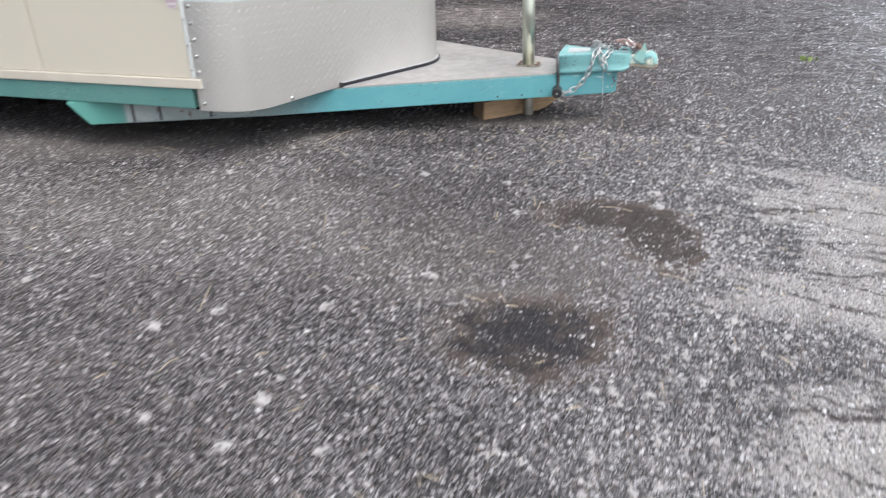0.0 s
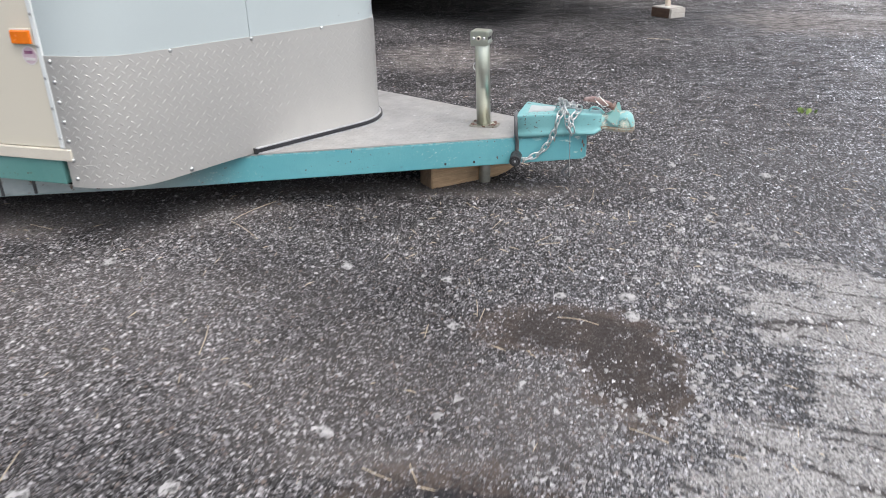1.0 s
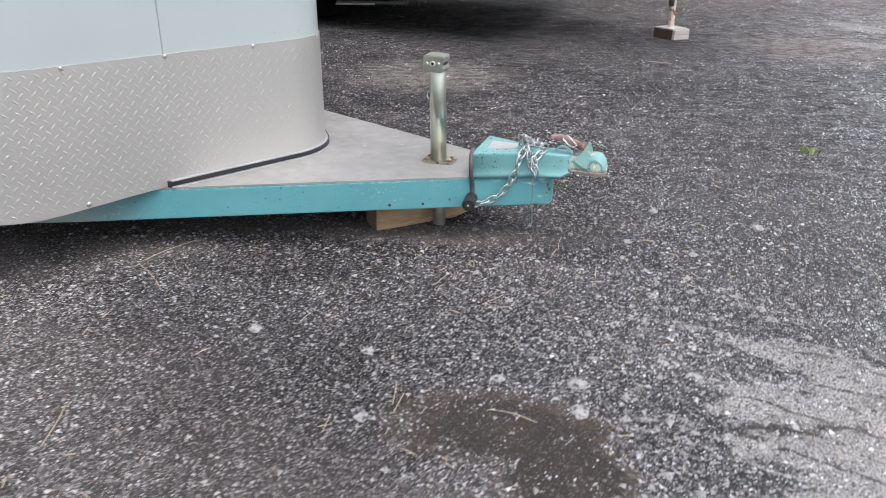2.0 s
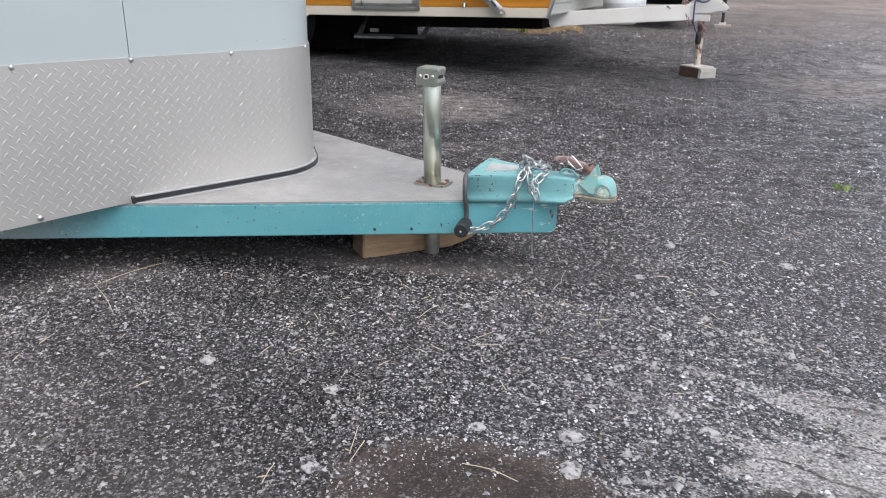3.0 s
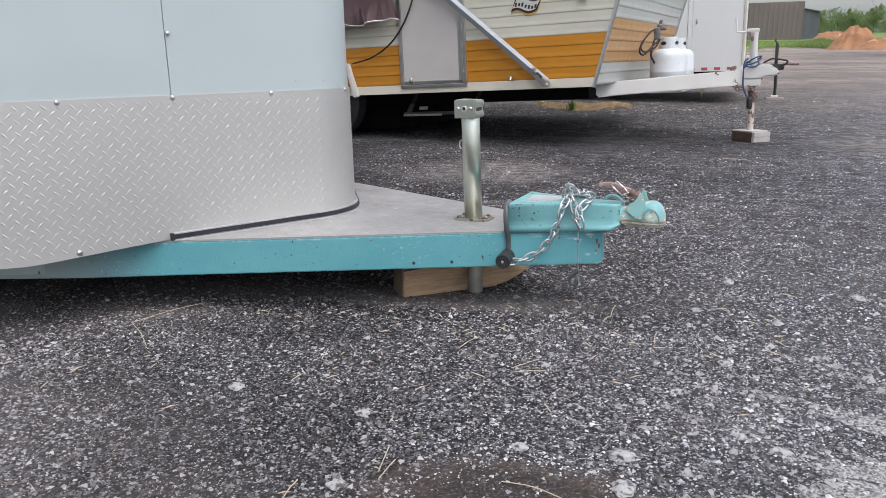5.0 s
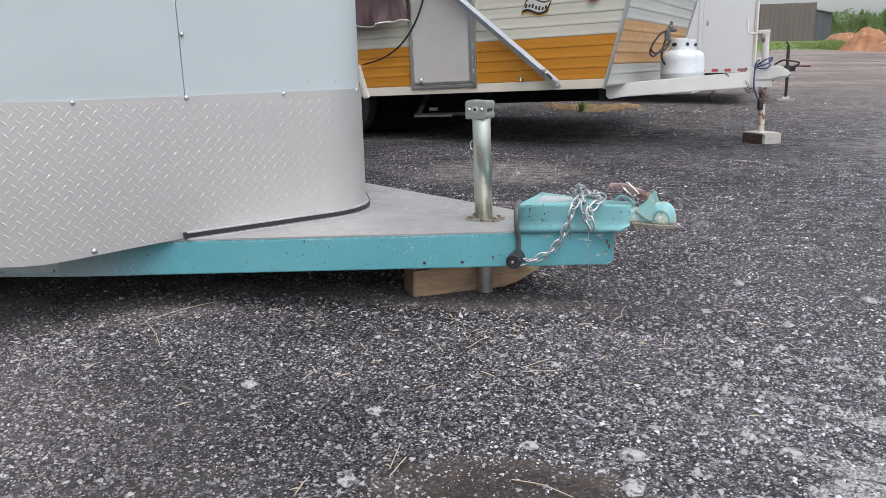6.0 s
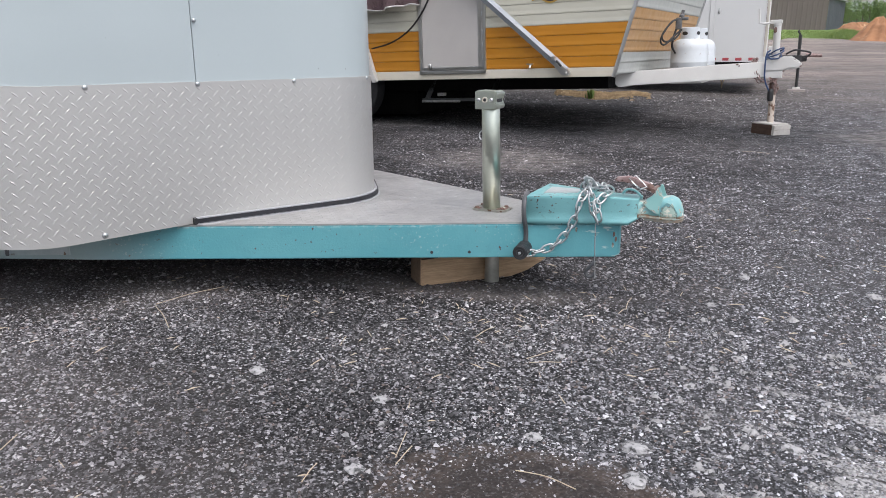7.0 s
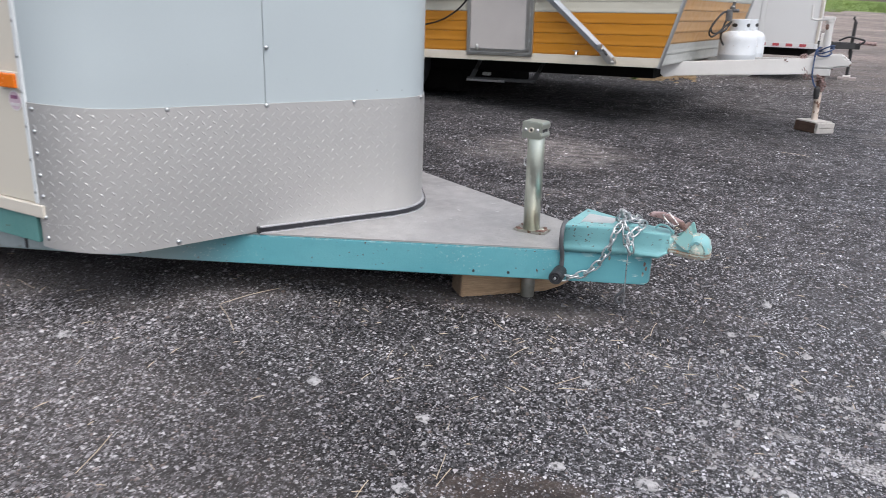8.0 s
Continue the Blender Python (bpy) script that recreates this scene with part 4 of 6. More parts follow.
def build_coupler(root):
    """The A-frame coupler: a folded box that follows the rails, a neck, and the ball socket with its latch."""
    high = [(-0.205, rail_line(-0.205) + 0.006), (-0.02, rail_line(-0.02) - 0.002), (0.02, CENTRE - 0.039), (0.068, CENTRE - 0.036), (0.092, CENTRE - 0.033), (0.092, CENTRE + 0.033), (0.068, CENTRE + 0.036), (0.02, CENTRE + 0.039), (-0.02, rail_line(-0.02, False) + 0.002), (-0.205, rail_line(-0.205, False) - 0.006)]
    wide = [(-0.206, rail_line(-0.205) - 0.008), (-0.012, rail_line(-0.012) - 0.013), (0.024, CENTRE - 0.05), (0.07, CENTRE - 0.047), (0.093, CENTRE - 0.036), (0.093, CENTRE + 0.036), (0.07, CENTRE + 0.047), (0.024, CENTRE + 0.05), (-0.012, rail_line(-0.012, False) + 0.013), (-0.206, rail_line(-0.205, False) + 0.008)]
    rings = []
    for z, k, inset in ((0.309, 0.0, 0.05), (0.3065, 0.0, 0.012), (0.302, 0.0, 0.0), (0.268, 0.05, 0.0), (0.256, 0.25, 0.0), (0.248, 0.6, 0.0), (0.243, 1.0, 0.0), (0.2315, 1.0, 0.0)):
        ring = []
        for (x0, y0), (x1, y1) in zip(high, wide):
            x, y = x0 + (x1 - x0) * k, y0 + (y1 - y0) * k
            rise = 0.022 * max(0.0, min(1.0, (x - 0.066) / 0.022)) if z < 0.26 else 0.0
            ring.append((x, CENTRE + (y - CENTRE) * (1 - inset), z + rise * (0.26 - z) / 0.03))
        rings.append(ring)
    bm = loft(rings)
    up = [e for e in bm.edges if abs(e.verts[0].co.z - e.verts[1].co.z) > 0.002 and e.calc_face_angle(0) > 0.2]
    bmesh.ops.bevel(bm, geom=up, offset=0.006, segments=3, affect="EDGES", clamp_overlap=True)
    coupler = part("coupler", bm, TEAL_LIGHT, root, "light teal A-frame coupler with rust chips", smooth=True)
    for f in coupler.data.polygons:
        f.use_smooth = f.normal.z < 0.75
    # neck and socket: arched sections along the tongue, pinched at the waist
    rings = []
    for u, w, low, top in ((0.08, 0.034, 0.254, 0.304), (0.092, 0.033, 0.256, 0.302), (0.106, 0.029, 0.258, 0.299), (0.12, 0.0265, 0.259, 0.3), (0.134, 0.0285, 0.259, 0.306), (0.148, 0.034, 0.2585, 0.3135), (0.162, 0.0375, 0.258, 0.3175), (0.178, 0.0375, 0.258, 0.318), (0.191, 0.0335, 0.258, 0.3125), (0.201, 0.0265, 0.258, 0.301), (0.2065, 0.017, 0.258, 0.284), (0.208, 0.009, 0.258, 0.268)):
        ring = []
        for i in range(21):
            a = math.pi * i / 20
            c, q = math.cos(a), math.sin(a)
            ring.append((u, CENTRE - w * math.copysign(abs(c) ** 0.62, c), low + (top - low) * q ** 0.62))
        rings.append(ring)
    socket = part("ball_socket", loft(rings), SOCKET_TEAL, coupler, "chipped teal ball socket, rusty beneath", smooth=True)
    # flared foot, pressed cheek rib and rusty underside
    rim = [(0.094, 0.034), (0.11, 0.0345), (0.13, 0.036), (0.15, 0.0395), (0.166, 0.0405), (0.18, 0.0395), (0.193, 0.035), (0.203, 0.026), (0.2085, 0.012), (0.2095, 0.0)]
    rim = [(u, CENTRE - w) for u, w in rim] + [(u, CENTRE + w) for u, w in rim[-2::-1]]
    part("socket_flange", prism(rim, "z", 0.2575, 0.2635, 0.002), FLANGE_WORN, coupler, "worn flange of the socket, bare and rusty")
    low = [(p, CENTRE + 0.97 * (w - CENTRE)) for p, w in rim if p > 0.1]
    part("socket_rim", prism(low, "z", 0.2505, 0.2575, 0.002), RUST_ORANGE, coupler, "rusty lower rim of the socket")
    for f in (-1, 1):
        rib = [(0.151, CENTRE + f * 0.0395, 0.264), (0.157, CENTRE + f * 0.0395, 0.287), (0.167, CENTRE + f * 0.0365, 0.303), (0.181, CENTRE + f * 0.0365, 0.299), (0.194, CENTRE + f * 0.031, 0.283), (0.197, CENTRE + f * 0.033, 0.264)]
        part("cheek_rib", tube(smooth_path(rib, 5), 0.0014, 8), SOCKET_TEAL, socket, "pressed rib of the socket", smooth=True)
        ear = [(0.102, 0.298), (0.12, 0.284), (0.14, 0.272), (0.15, 0.271), (0.1545, 0.29), (0.1565, 0.315), (0.1475, 0.343), (0.142, 0.3445), (0.137, 0.332), (0.122, 0.311)]
        bm = prism(ear, "y", -0.0025, 0.0025, 0.0008)
        bmesh.ops.transform(bm, matrix=Matrix.Translation((0, CENTRE + f * 0.029, 0.3)) @ pose(0, 0, 0, f * 7, 0, 0) @ Matrix.Translation((0, 0, -0.3)), verts=bm.verts)
        part("latch_ear", bm, EAR_TEAL, coupler, "worn teal latch ear")
    bar = [(0.02, 0.35), (0.024, 0.361), (0.06, 0.3655), (0.085, 0.3585), (0.112, 0.349), (0.124, 0.344), (0.122, 0.332), (0.105, 0.333), (0.075, 0.345), (0.05, 0.3485)]
    latch = part("latch_lever", prism(bar, "y", CENTRE - 0.014, CENTRE + 0.01, 0.003), LEVER, coupler, "worn mauve latch lever")
    part("lever_bolt", ball((0.119, CENTRE - 0.014, 0.339), (0.011, 0.008, 0.011), sub=2), RUST, latch, "dark rusted bolt head", smooth=True)
    part("lever_pivot", tube([(0.13, CENTRE - 0.034, 0.334), (0.13, CENTRE + 0.034, 0.334)], 0.006, 10), RUST, latch)
    part("latch_fold", tube(smooth_path([(0.045, CENTRE - 0.012, 0.318), (0.058, CENTRE - 0.012, 0.33), (0.08, CENTRE - 0.012, 0.327), (0.1, CENTRE - 0.014, 0.31)], 4), 0.0055, 8, flat=0.6), TEAL_LIGHT, coupler, smooth=True)
    pin = [(0.061, CENTRE - 0.016, 0.361), (0.079, CENTRE - 0.016, 0.3705), (0.098, CENTRE - 0.022, 0.355), (0.113, CENTRE - 0.03, 0.343), (0.095, CENTRE - 0.03, 0.336), (0.078, CENTRE - 0.022, 0.347)]
    part("wire_clip", tube(pin, 0.002, 8, closed=True), BRIGHT_WIRE, latch, "bright wire clip", smooth=True)
    tag = [(-0.17, CENTRE - 0.052), (-0.084, CENTRE - 0.012), (-0.084, CENTRE + 0.045), (-0.178, CENTRE + 0.05)]
    part("maker_plate", prism(tag, "z", 0.3088, 0.3112), GREY_PLATE, coupler, "worn blank grey metal plate")
    for du, dz in ((0.024, 0.168), (0.026, 0.2), (0.031, 0.186), (-0.07, 0.215)):
        part("rust_spot", ball((du, rail_line(du) - 0.0005, dz), (0.005, 0.0016, 0.009), sub=1), RUST, coupler, "flaking rust spot")
    return coupler


def build_crank(root):
    crank = part("crank_handle", tube(smooth_path([(-0.212, -0.12, 0.312), (-0.204, -0.165, 0.306), (-0.199, -0.186, 0.285), (-0.197, -0.188, 0.25), (-0.194, -0.18, 0.215), (-0.195, -0.178, 0.175)], 6), 0.0068, 8, flat=0.8), GREY_BAR, root, "dark grey flat crank bar")
    a, b = Vector((-0.197, -0.176, 0.166)), Vector((-0.189, -0.238, 0.166))
    m = Matrix.Translation(a) @ (b - a).to_track_quat("Z", "Y").to_matrix().to_4x4()
    part("grip", lathe([(0.018, 0), (0.0205, 0.004), (0.0205, 0.066), (0.0185, 0.071), (0.012, 0.071), (0.0115, 0.067), (0.0045, 0.067), (0.0045, 0.072)], 20, m=m), RUBBER, crank, "black plastic grip", smooth=False)
    part("grip_pin", lathe([(0.0042, 0.07), (0.0042, 0.0735), (0.002, 0.0745)], 10, m=m), GALV, crank)
    part("grip_ring", lathe([(0.0085, 0.0668), (0.0085, 0.069), (0.0105, 0.069), (0.0105, 0.0668)], 16, m=m), GREY_BAR, crank)


def chain_links(points, parent, size=(0.0185, 0.0095), wire=0.0029, pitch=0.026, metal=CHAIN_STEEL):
    """Separate links along a line, each turned a quarter against the last."""
    line = smooth_path(points, 12)
    run = [0.0]
    for a, b in zip(line, line[1:]):
        run.append(run[-1] + (b - a).length)
    k = int(run[-1] / pitch)
    ring = []
    for i in range(16):
        a = math.tau * i / 16
        ring.append((size[0] * math.copysign(abs(math.cos(a)) ** 0.8, math.cos(a)), size[1] * math.copysign(abs(math.sin(a)) ** 0.8, math.sin(a)), 0))
    bm = tube(ring, wire, 6, closed=True)
    first = None
    for i in range(k + 1):
        s = min(i * pitch, run[-1] - 0.002)
        p = Vector([np.interp(s, run, [q[j] for q in line]) for j in range(3)])
        q = Vector([np.interp(s + 0.004, run, [w[j] for w in line]) for j in range(3)])
        d = (q - p)
        if d.length < 1e-6:
            continue
        m = Matrix.Translation(p) @ d.to_track_quat("X", "Z").to_matrix().to_4x4() @ pose(0, 0, 0, (90 if i % 2 else 0) + random.uniform(-18, 18))
        if first is None:
            first = part("link", bm, metal, parent, smooth=True)
            ob = first
        else:
            ob = new("link", first.data)
            ob.parent = parent
        ob.matrix_local = m


def build_chain(root):
    holder = part("safety_chain", lathe([(0.011, 0), (0.011, 0.003)], 12, m=pose(-0.197, -0.214, 0.166, 90)), GALV, root, "galvanised safety chain wrapped round the coupler")
    c = CENTRE
    chain_links([(-0.19, -0.222, 0.158), (-0.162, -0.19, 0.158), (-0.118, -0.168, 0.176), (-0.086, -0.152, 0.212), (-0.064, -0.14, 0.262), (-0.055, -0.132, 0.3), (-0.045, -0.105, 0.326), (-0.035, c, 0.33), (-0.02, c + 0.05, 0.32), (-0.01, c + 0.075, 0.28)], holder)
    chain_links([(-0.05, c + 0.06, 0.322), (-0.045, c, 0.338), (-0.05, -0.085, 0.34), (-0.03, -0.115, 0.318), (-0.022, -0.122, 0.28), (-0.012, -0.122, 0.25), (0.0, -0.118, 0.238)], holder)
    chain_links([(-0.055, c, 0.345), (-0.03, c - 0.02, 0.333), (0.0, c - 0.03, 0.332), (0.012, c - 0.02, 0.324), (0.0, c - 0.055, 0.31), (-0.012, -0.12, 0.29), (-0.005, -0.122, 0.26)], holder)
    chain_links([(-0.065, c - 0.01, 0.33), (-0.055, c - 0.03, 0.352), (-0.04, c - 0.04, 0.35), (-0.045, c - 0.02, 0.334)], holder)
    part("chain_hook", tube(smooth_path([(-0.012, -0.115, 0.128), (-0.022, -0.12, 0.115), (-0.034, -0.122, 0.1), (-0.03, -0.122, 0.086), (-0.018, -0.12, 0.085), (-0.01, -0.118, 0.096)], 5), 0.005, 8), GREY_BAR, holder, "dull steel hook hanging under the rail")
    part("loose_wire", tube(smooth_path([(-0.012, -0.124, 0.24), (-0.01, -0.13, 0.19), (-0.008, -0.132, 0.14), (-0.006, -0.13, 0.085)], 5), 0.0017, 5), GALV, holder, "thin loose wire")


trailer = build_trailer()
build_jack(trailer)
build_coupler(trailer)
build_crank(trailer)
build_chain(trailer)


def build_block():
    """A short length of sawn timber under the tongue, one end cut to a curve."""
    m = TRAILER @ pose(-0.522, -0.191, 0.0, 0, 0, 47)
    m = Matrix.Translation((m.translation.x, m.translation.y, 0)) @ pose(0, 0, 0, 0, 0, AXIS + 47)
    root = thing("timber_block", m, "pale sawn pine block on the ground under the trailer tongue", "block")
    low = [(0.0, 0.0), (0.3, 0.0), (0.36, 0.015), (0.42, 0.045), (0.46, 0.08), (0.47, 0.1), (0.0, 0.1)]
    part("lower_board", prism(low, "y", 0.0, 0.09, 0.003), WOOD, root, "pale split pine board")
    part("end_grain", box(-0.004, -0.0005, 0.003, 0.087, 0.003, 0.097, 0.001), WOOD_END, root, "darker sawn end")
    part("upper_board", box(-0.005, 0.36, 0.004, 0.088, 0.1, 0.112, 0.002), WOOD_DARK, root)
    part("split", prism([(0.0, 0.082), (0.05, 0.085), (0.14, 0.096), (0.14, 0.0985), (0.05, 0.0905), (0.0, 0.0875)], "y", -0.0012, 0.002), WOOD_DARK, root, "dark drying split along the grain")


build_block()

# ---- the ochre and cream camper ----
CAMPER = pose(0.62 - math.sin(radians(AXIS)) * 4.85, 3.54 + math.cos(radians(AXIS)) * 4.85, 0, 0, -2.65, AXIS)
NEAR, FAR = -1.10, 1.38


def nose_u(z, v=-1.10):
    return -0.889 + 0.29 * (z - 0.529) + 0.05 * (v + 1.10)


def plank(u0, u1, z0, z1):
    """One siding strip on the near side: a lipped bend along its foot; ends follow the slanted nose when u1 is None."""
    bm = bmesh.new()
    prof = ((-0.001, z0), (-0.0028, z0 + 0.004), (-0.0034, z0 + 0.012), (-0.0026, z0 + 0.022), (-0.0014, z0 + 0.034), (-0.001, z1), (0.01, z1), (0.01, z0))
    ends = []
    for k in (0, 1):
        ends.append([bm.verts.new(((u0 if k == 0 else (nose_u(z) - 0.01 if u1 is None else u1)), NEAR + d, z)) for d, z in prof])
    a, b = ends
    n = len(prof)
    bm.faces.new(a)
    bm.faces.new(b[::-1])
    for i in range(n):
        bm.faces.new((a[i], b[i], b[(i + 1) % n], a[(i + 1) % n]))
    return bm


def nose_plank(z0, z1):
    bm = bmesh.new()
    prof = ((0.001, z0), (0.0028, z0 + 0.004), (0.004, z0 + 0.012), (0.003, z0 + 0.022), (0.0015, z0 + 0.034), (0.001, z1), (-0.01, z1), (-0.01, z0))
    ends = [[bm.verts.new((nose_u(z, v) + d, v, z)) for d, z in prof] for v in (NEAR + 0.012, FAR - 0.012)]
    a, b = ends
    n = len(prof)
    bm.faces.new(a)
    bm.faces.new(b[::-1])
    for i in range(n):
        bm.faces.new((a[i], b[i], b[(i + 1) % n], a[(i + 1) % n]))
    return bm


def build_camper():
    root = thing("camper_trailer", CAMPER, "vintage camper with cream and ochre ribbed siding and white tongue", "camper")
    shell = [(-5.4, 0.53), (nose_u(0.53) - 0.012, 0.53), (nose_u(1.5) - 0.012, 1.5), (nose_u(1.5) - 0.3, 2.5), (-5.4, 2.5)]
    part("shell", prism(shell, "y", NEAR + 0.012, FAR - 0.012), CAMPER_WHITE, root)
    part("chassis", box(-5.2, -1.0, -0.8, 0.95, 0.42, 0.528), SHADE_BLACK, root, "steel underframe, shade painted near-black")
    # Sized to the black under the floor; its colour carries that shade.
    part("holding_tank", box(-4.9, -2.78, -0.72, 0.9, 0.2, 0.42, 0.03), SHADE_BLACK, root, "holding tank under the floor, shade painted near-black")
    part("skirt_strip", prism([(-5.4, 0.524), (nose_u(0.524), 0.524), (nose_u(0.595), 0.595), (-5.4, 0.595)], "y", NEAR - 0.008, NEAR + 0.012, 0.002), SKIRT, root, "cream lower strip")
    h = 0.0818
    for k in range(21):
        z = 0.597 + k * h
        mat = OCHRE if k < 4 else SIDING
        part("siding_strip", plank(-5.4, -2.543, z, z + h - 0.0015), mat, root, "ochre ribbed siding" if k < 4 else "")
        part("siding_strip", plank(-1.935, None if z < 1.45 else -0.95, z, z + h - 0.0015), mat, root, "ochre ribbed siding" if k < 4 else "")
    for k in range(-1, 12):
        z = 0.62 + k * h
        if z + h > 1.5:
            break
        mat = OCHRE_FADED if 1 <= k < 5 else SIDING_COOL
        part("nose_siding", nose_plank(max(z, 0.53), z + h - 0.0015), mat, root)
    for v in (NEAR, FAR):
        bm = tube([(nose_u(z, v) + 0.002, v, z) for z in np.linspace(0.52, 1.5, 8)], 0.016, 8)
        part("corner_trim", bm, ALU, root, "aluminium corner moulding")
    # door
    door = part("door", box(-2.51, -1.965, NEAR - 0.016, NEAR + 0.01, 0.60, 2.35, 0.004), DOOR_WHITE, root, "plain chalky white entry door")
    frame_ = [(-2.541, -2.511, 0.572, 2.4), (-1.963, -1.933, 0.572, 2.4), (-2.541, -1.933, 0.568, 0.5955)]
    for a, b, c, d in frame_:
        part("door_frame", box(a, b, NEAR - 0.022, NEAR + 0.01, c, d, 0.004), ALU, door, "dull aluminium door frame")
    part("door_edge", box(-2.511, -1.965, NEAR - 0.019, NEAR + 0.005, 0.597, 0.625, 0.003), ALU, door)
    part("door_edge", box(-2.0, -1.965, NEAR - 0.019, NEAR + 0.005, 0.6, 2.35, 0.003), ALU, door)
    for z in (0.68, 0.78, 0.88, 1.02):
        part("hinge", box(-1.966, -1.957, NEAR - 0.027, NEAR - 0.02, z, z + 0.035, 0.002), GREY_PLATE, door)
    part("door_hold", ball((-2.44, NEAR - 0.025, 0.632), (0.016, 0.016, 0.03)), ALU, door, "round door catch", smooth=True)
    # awning arm, foot and fittings
    a, b = Vector((-1.25, NEAR - 0.05, 0.575)), Vector((-3.03, NEAR - 0.09, 2.11))
    arm = part("awning_arm", tube([a, b], 0.032, 4), ARM_GREY, root, "grey square awning arm")
    part("arm_foot", prism([(-1.345, 0.625), (-1.30, 0.64), (-1.21, 0.565), (-1.215, 0.54), (-1.27, 0.54)], "y", NEAR - 0.09, NEAR - 0.03, 0.006), ALU, arm)
    part("foot_bolt", lathe([(0.009, 0), (0.009, 0.005), (0.004, 0.008)], 10, m=pose(-1.235, NEAR - 0.09, 0.56, 90)), CAMPER_WHITE, arm)
    part("arm_bracket", box(-1.355, -1.325, NEAR - 0.1, NEAR - 0.06, 0.655, 0.69, 0.008), GALV, arm)
    part("arm_strap", tube(smooth_path([(-1.31, NEAR - 0.095, 0.65), (-1.29, NEAR - 0.104, 0.635), (-1.27, NEAR - 0.1, 0.61)], 4), 0.009, 6), BLACK, arm)
    part("tap", tube([(-1.545, NEAR - 0.0, 0.625), (-1.545, NEAR - 0.04, 0.622), (-1.545, NEAR - 0.05, 0.6)], 0.008, 8), GALV, root, "small metal tap")
    part("tap_handle", box(-1.575, -1.52, NEAR - 0.045, NEAR - 0.03, 0.628, 0.636), GALV, root)
    # sign: a small waving flag with a dark rim, a yellow lower edge and blank slanted bars
    def flag(grow, drop):
        us = np.linspace(-grow, 0.2 + grow, 13)
        wave = [0.016 * math.sin(math.tau * (u / 0.2) * 0.95 + 0.4) for u in us]
        top = [(-1.494 + u, 1.205 + grow + w) for u, w in zip(us, wave)]
        low = [(-1.534 + u, 1.122 - grow - drop + w) for u, w in zip(us, wave)]
        return low + top[::-1]

    badge = part("badge", prism(flag(0.009, 0.01), "y", NEAR - 0.0075, NEAR - 0.004), GOLD, root, "small waving flag badge, dark rim with a yellow lower edge")
    part("badge_rim", prism(flag(0.007, 0.0), "y", NEAR - 0.0095, NEAR - 0.0078), INK, badge)
    part("badge_face", prism(flag(-0.004, -0.008), "y", NEAR - 0.0115, NEAR - 0.0098), SIDING_COOL, badge)
    for k, tall in enumerate((0.03, 0.022, 0.03, 0.022, 0.028, 0.022, 0.026)):
        u, z = -1.508 + 0.0265 * k, 1.146 + 0.014 * math.sin(math.tau * (0.018 + 0.0265 * k) / 0.2 * 0.95 + 0.4)
        part("badge_bar", prism([(u, z), (u + 0.016, z), (u + 0.022, z + tall), (u + 0.006, z + tall)], "y", NEAR - 0.013, NEAR - 0.0117), INK, badge)
    lamp = part("marker_lamp", box(-1.0, -0.93, NEAR - 0.03, NEAR - 0.01, 1.17, 1.2, 0.006), ORANGE, root, "amber marker lamp")
    # axle and wheels, things under the floor
    part("axle", tube([(-3.35, NEAR + 0.15, 0.36), (-3.35, FAR - 0.15, 0.36)], 0.04, 10), SHADE_BLACK, root)
    for v in (NEAR + 0.14, FAR - 0.14):
        wheel(root, pose(-3.35, v, 0.36 + 0.12, 90))
    step = part("entry_step", box(-2.68, -2.02, NEAR + 0.27, NEAR + 0.33, 0.325, 0.352, 0.004), GREY_BAR, root, "folded dark entry step under the floor")
    part("step_edge", box(-2.68, -2.3, NEAR + 0.262, NEAR + 0.27, 0.317, 0.335, 0.003), GALV, step, "bare worn step edge")
    for u in (-2.68, -2.07):
        part("step_arm", prism([(u, 0.33), (u + 0.05, 0.33), (u + 0.16, 0.53), (u + 0.11, 0.53)], "y", NEAR + 0.3, NEAR + 0.315, 0.003), GREY_BAR, step)
    part("step_bracket", box(-2.52, -2.45, NEAR + 0.26, NEAR + 0.3, 0.372, 0.4, 0.004), GALV, step, "small bright bracket")
    part("down_trim", prism([(-3.07, 0.80), (-3.035, 0.80), (-2.955, 0.515), (-3.0, 0.505)], "y", NEAR - 0.06, NEAR - 0.01, 0.006), CAMPER_WHITE, root, "white leaning gutter spout")
    # canvas of the folded awning, with its strap
    bm = bmesh.new()
    rows = []
    for i, u in enumerate(np.linspace(-4.1, -2.495, 26)):
        sag = 0.045 * math.sin(i * 1.1) + 0.025 * math.sin(i * 2.3)
        low = 1.118 + 0.014 * math.sin(i * 0.9) + (0.02 if i > 23 else 0)
        rows.append([bm.verts.new((u, NEAR - 0.12 + sag, low)), bm.verts.new((u, NEAR - 0.14 - sag, 1.3)), bm.verts.new((u, NEAR - 0.08, 1.9))])
    for p, q in zip(rows, rows[1:]):
        for j in (0, 1):
            bm.faces.new((p[j], q[j], q[j + 1], p[j + 1]))
    bmesh.ops.solidify(bm, geom=bm.faces[:], thickness=0.004)
    canvas = part("awning_canvas", bm, CANVAS, root, "mauve hanging awning canvas with a white hem", smooth=True)
    hem = [(u, NEAR - 0.125 + 0.045 * math.sin(i * 1.1) + 0.025 * math.sin(i * 2.3), 1.116 + 0.014 * math.sin(i * 0.9) + (0.02 if i > 23 else 0)) for i, u in enumerate(np.linspace(-4.1, -2.495, 26))]
    part("hem", tube(smooth_path(hem, 3), 0.006, 6), CAMPER_WHITE, canvas)
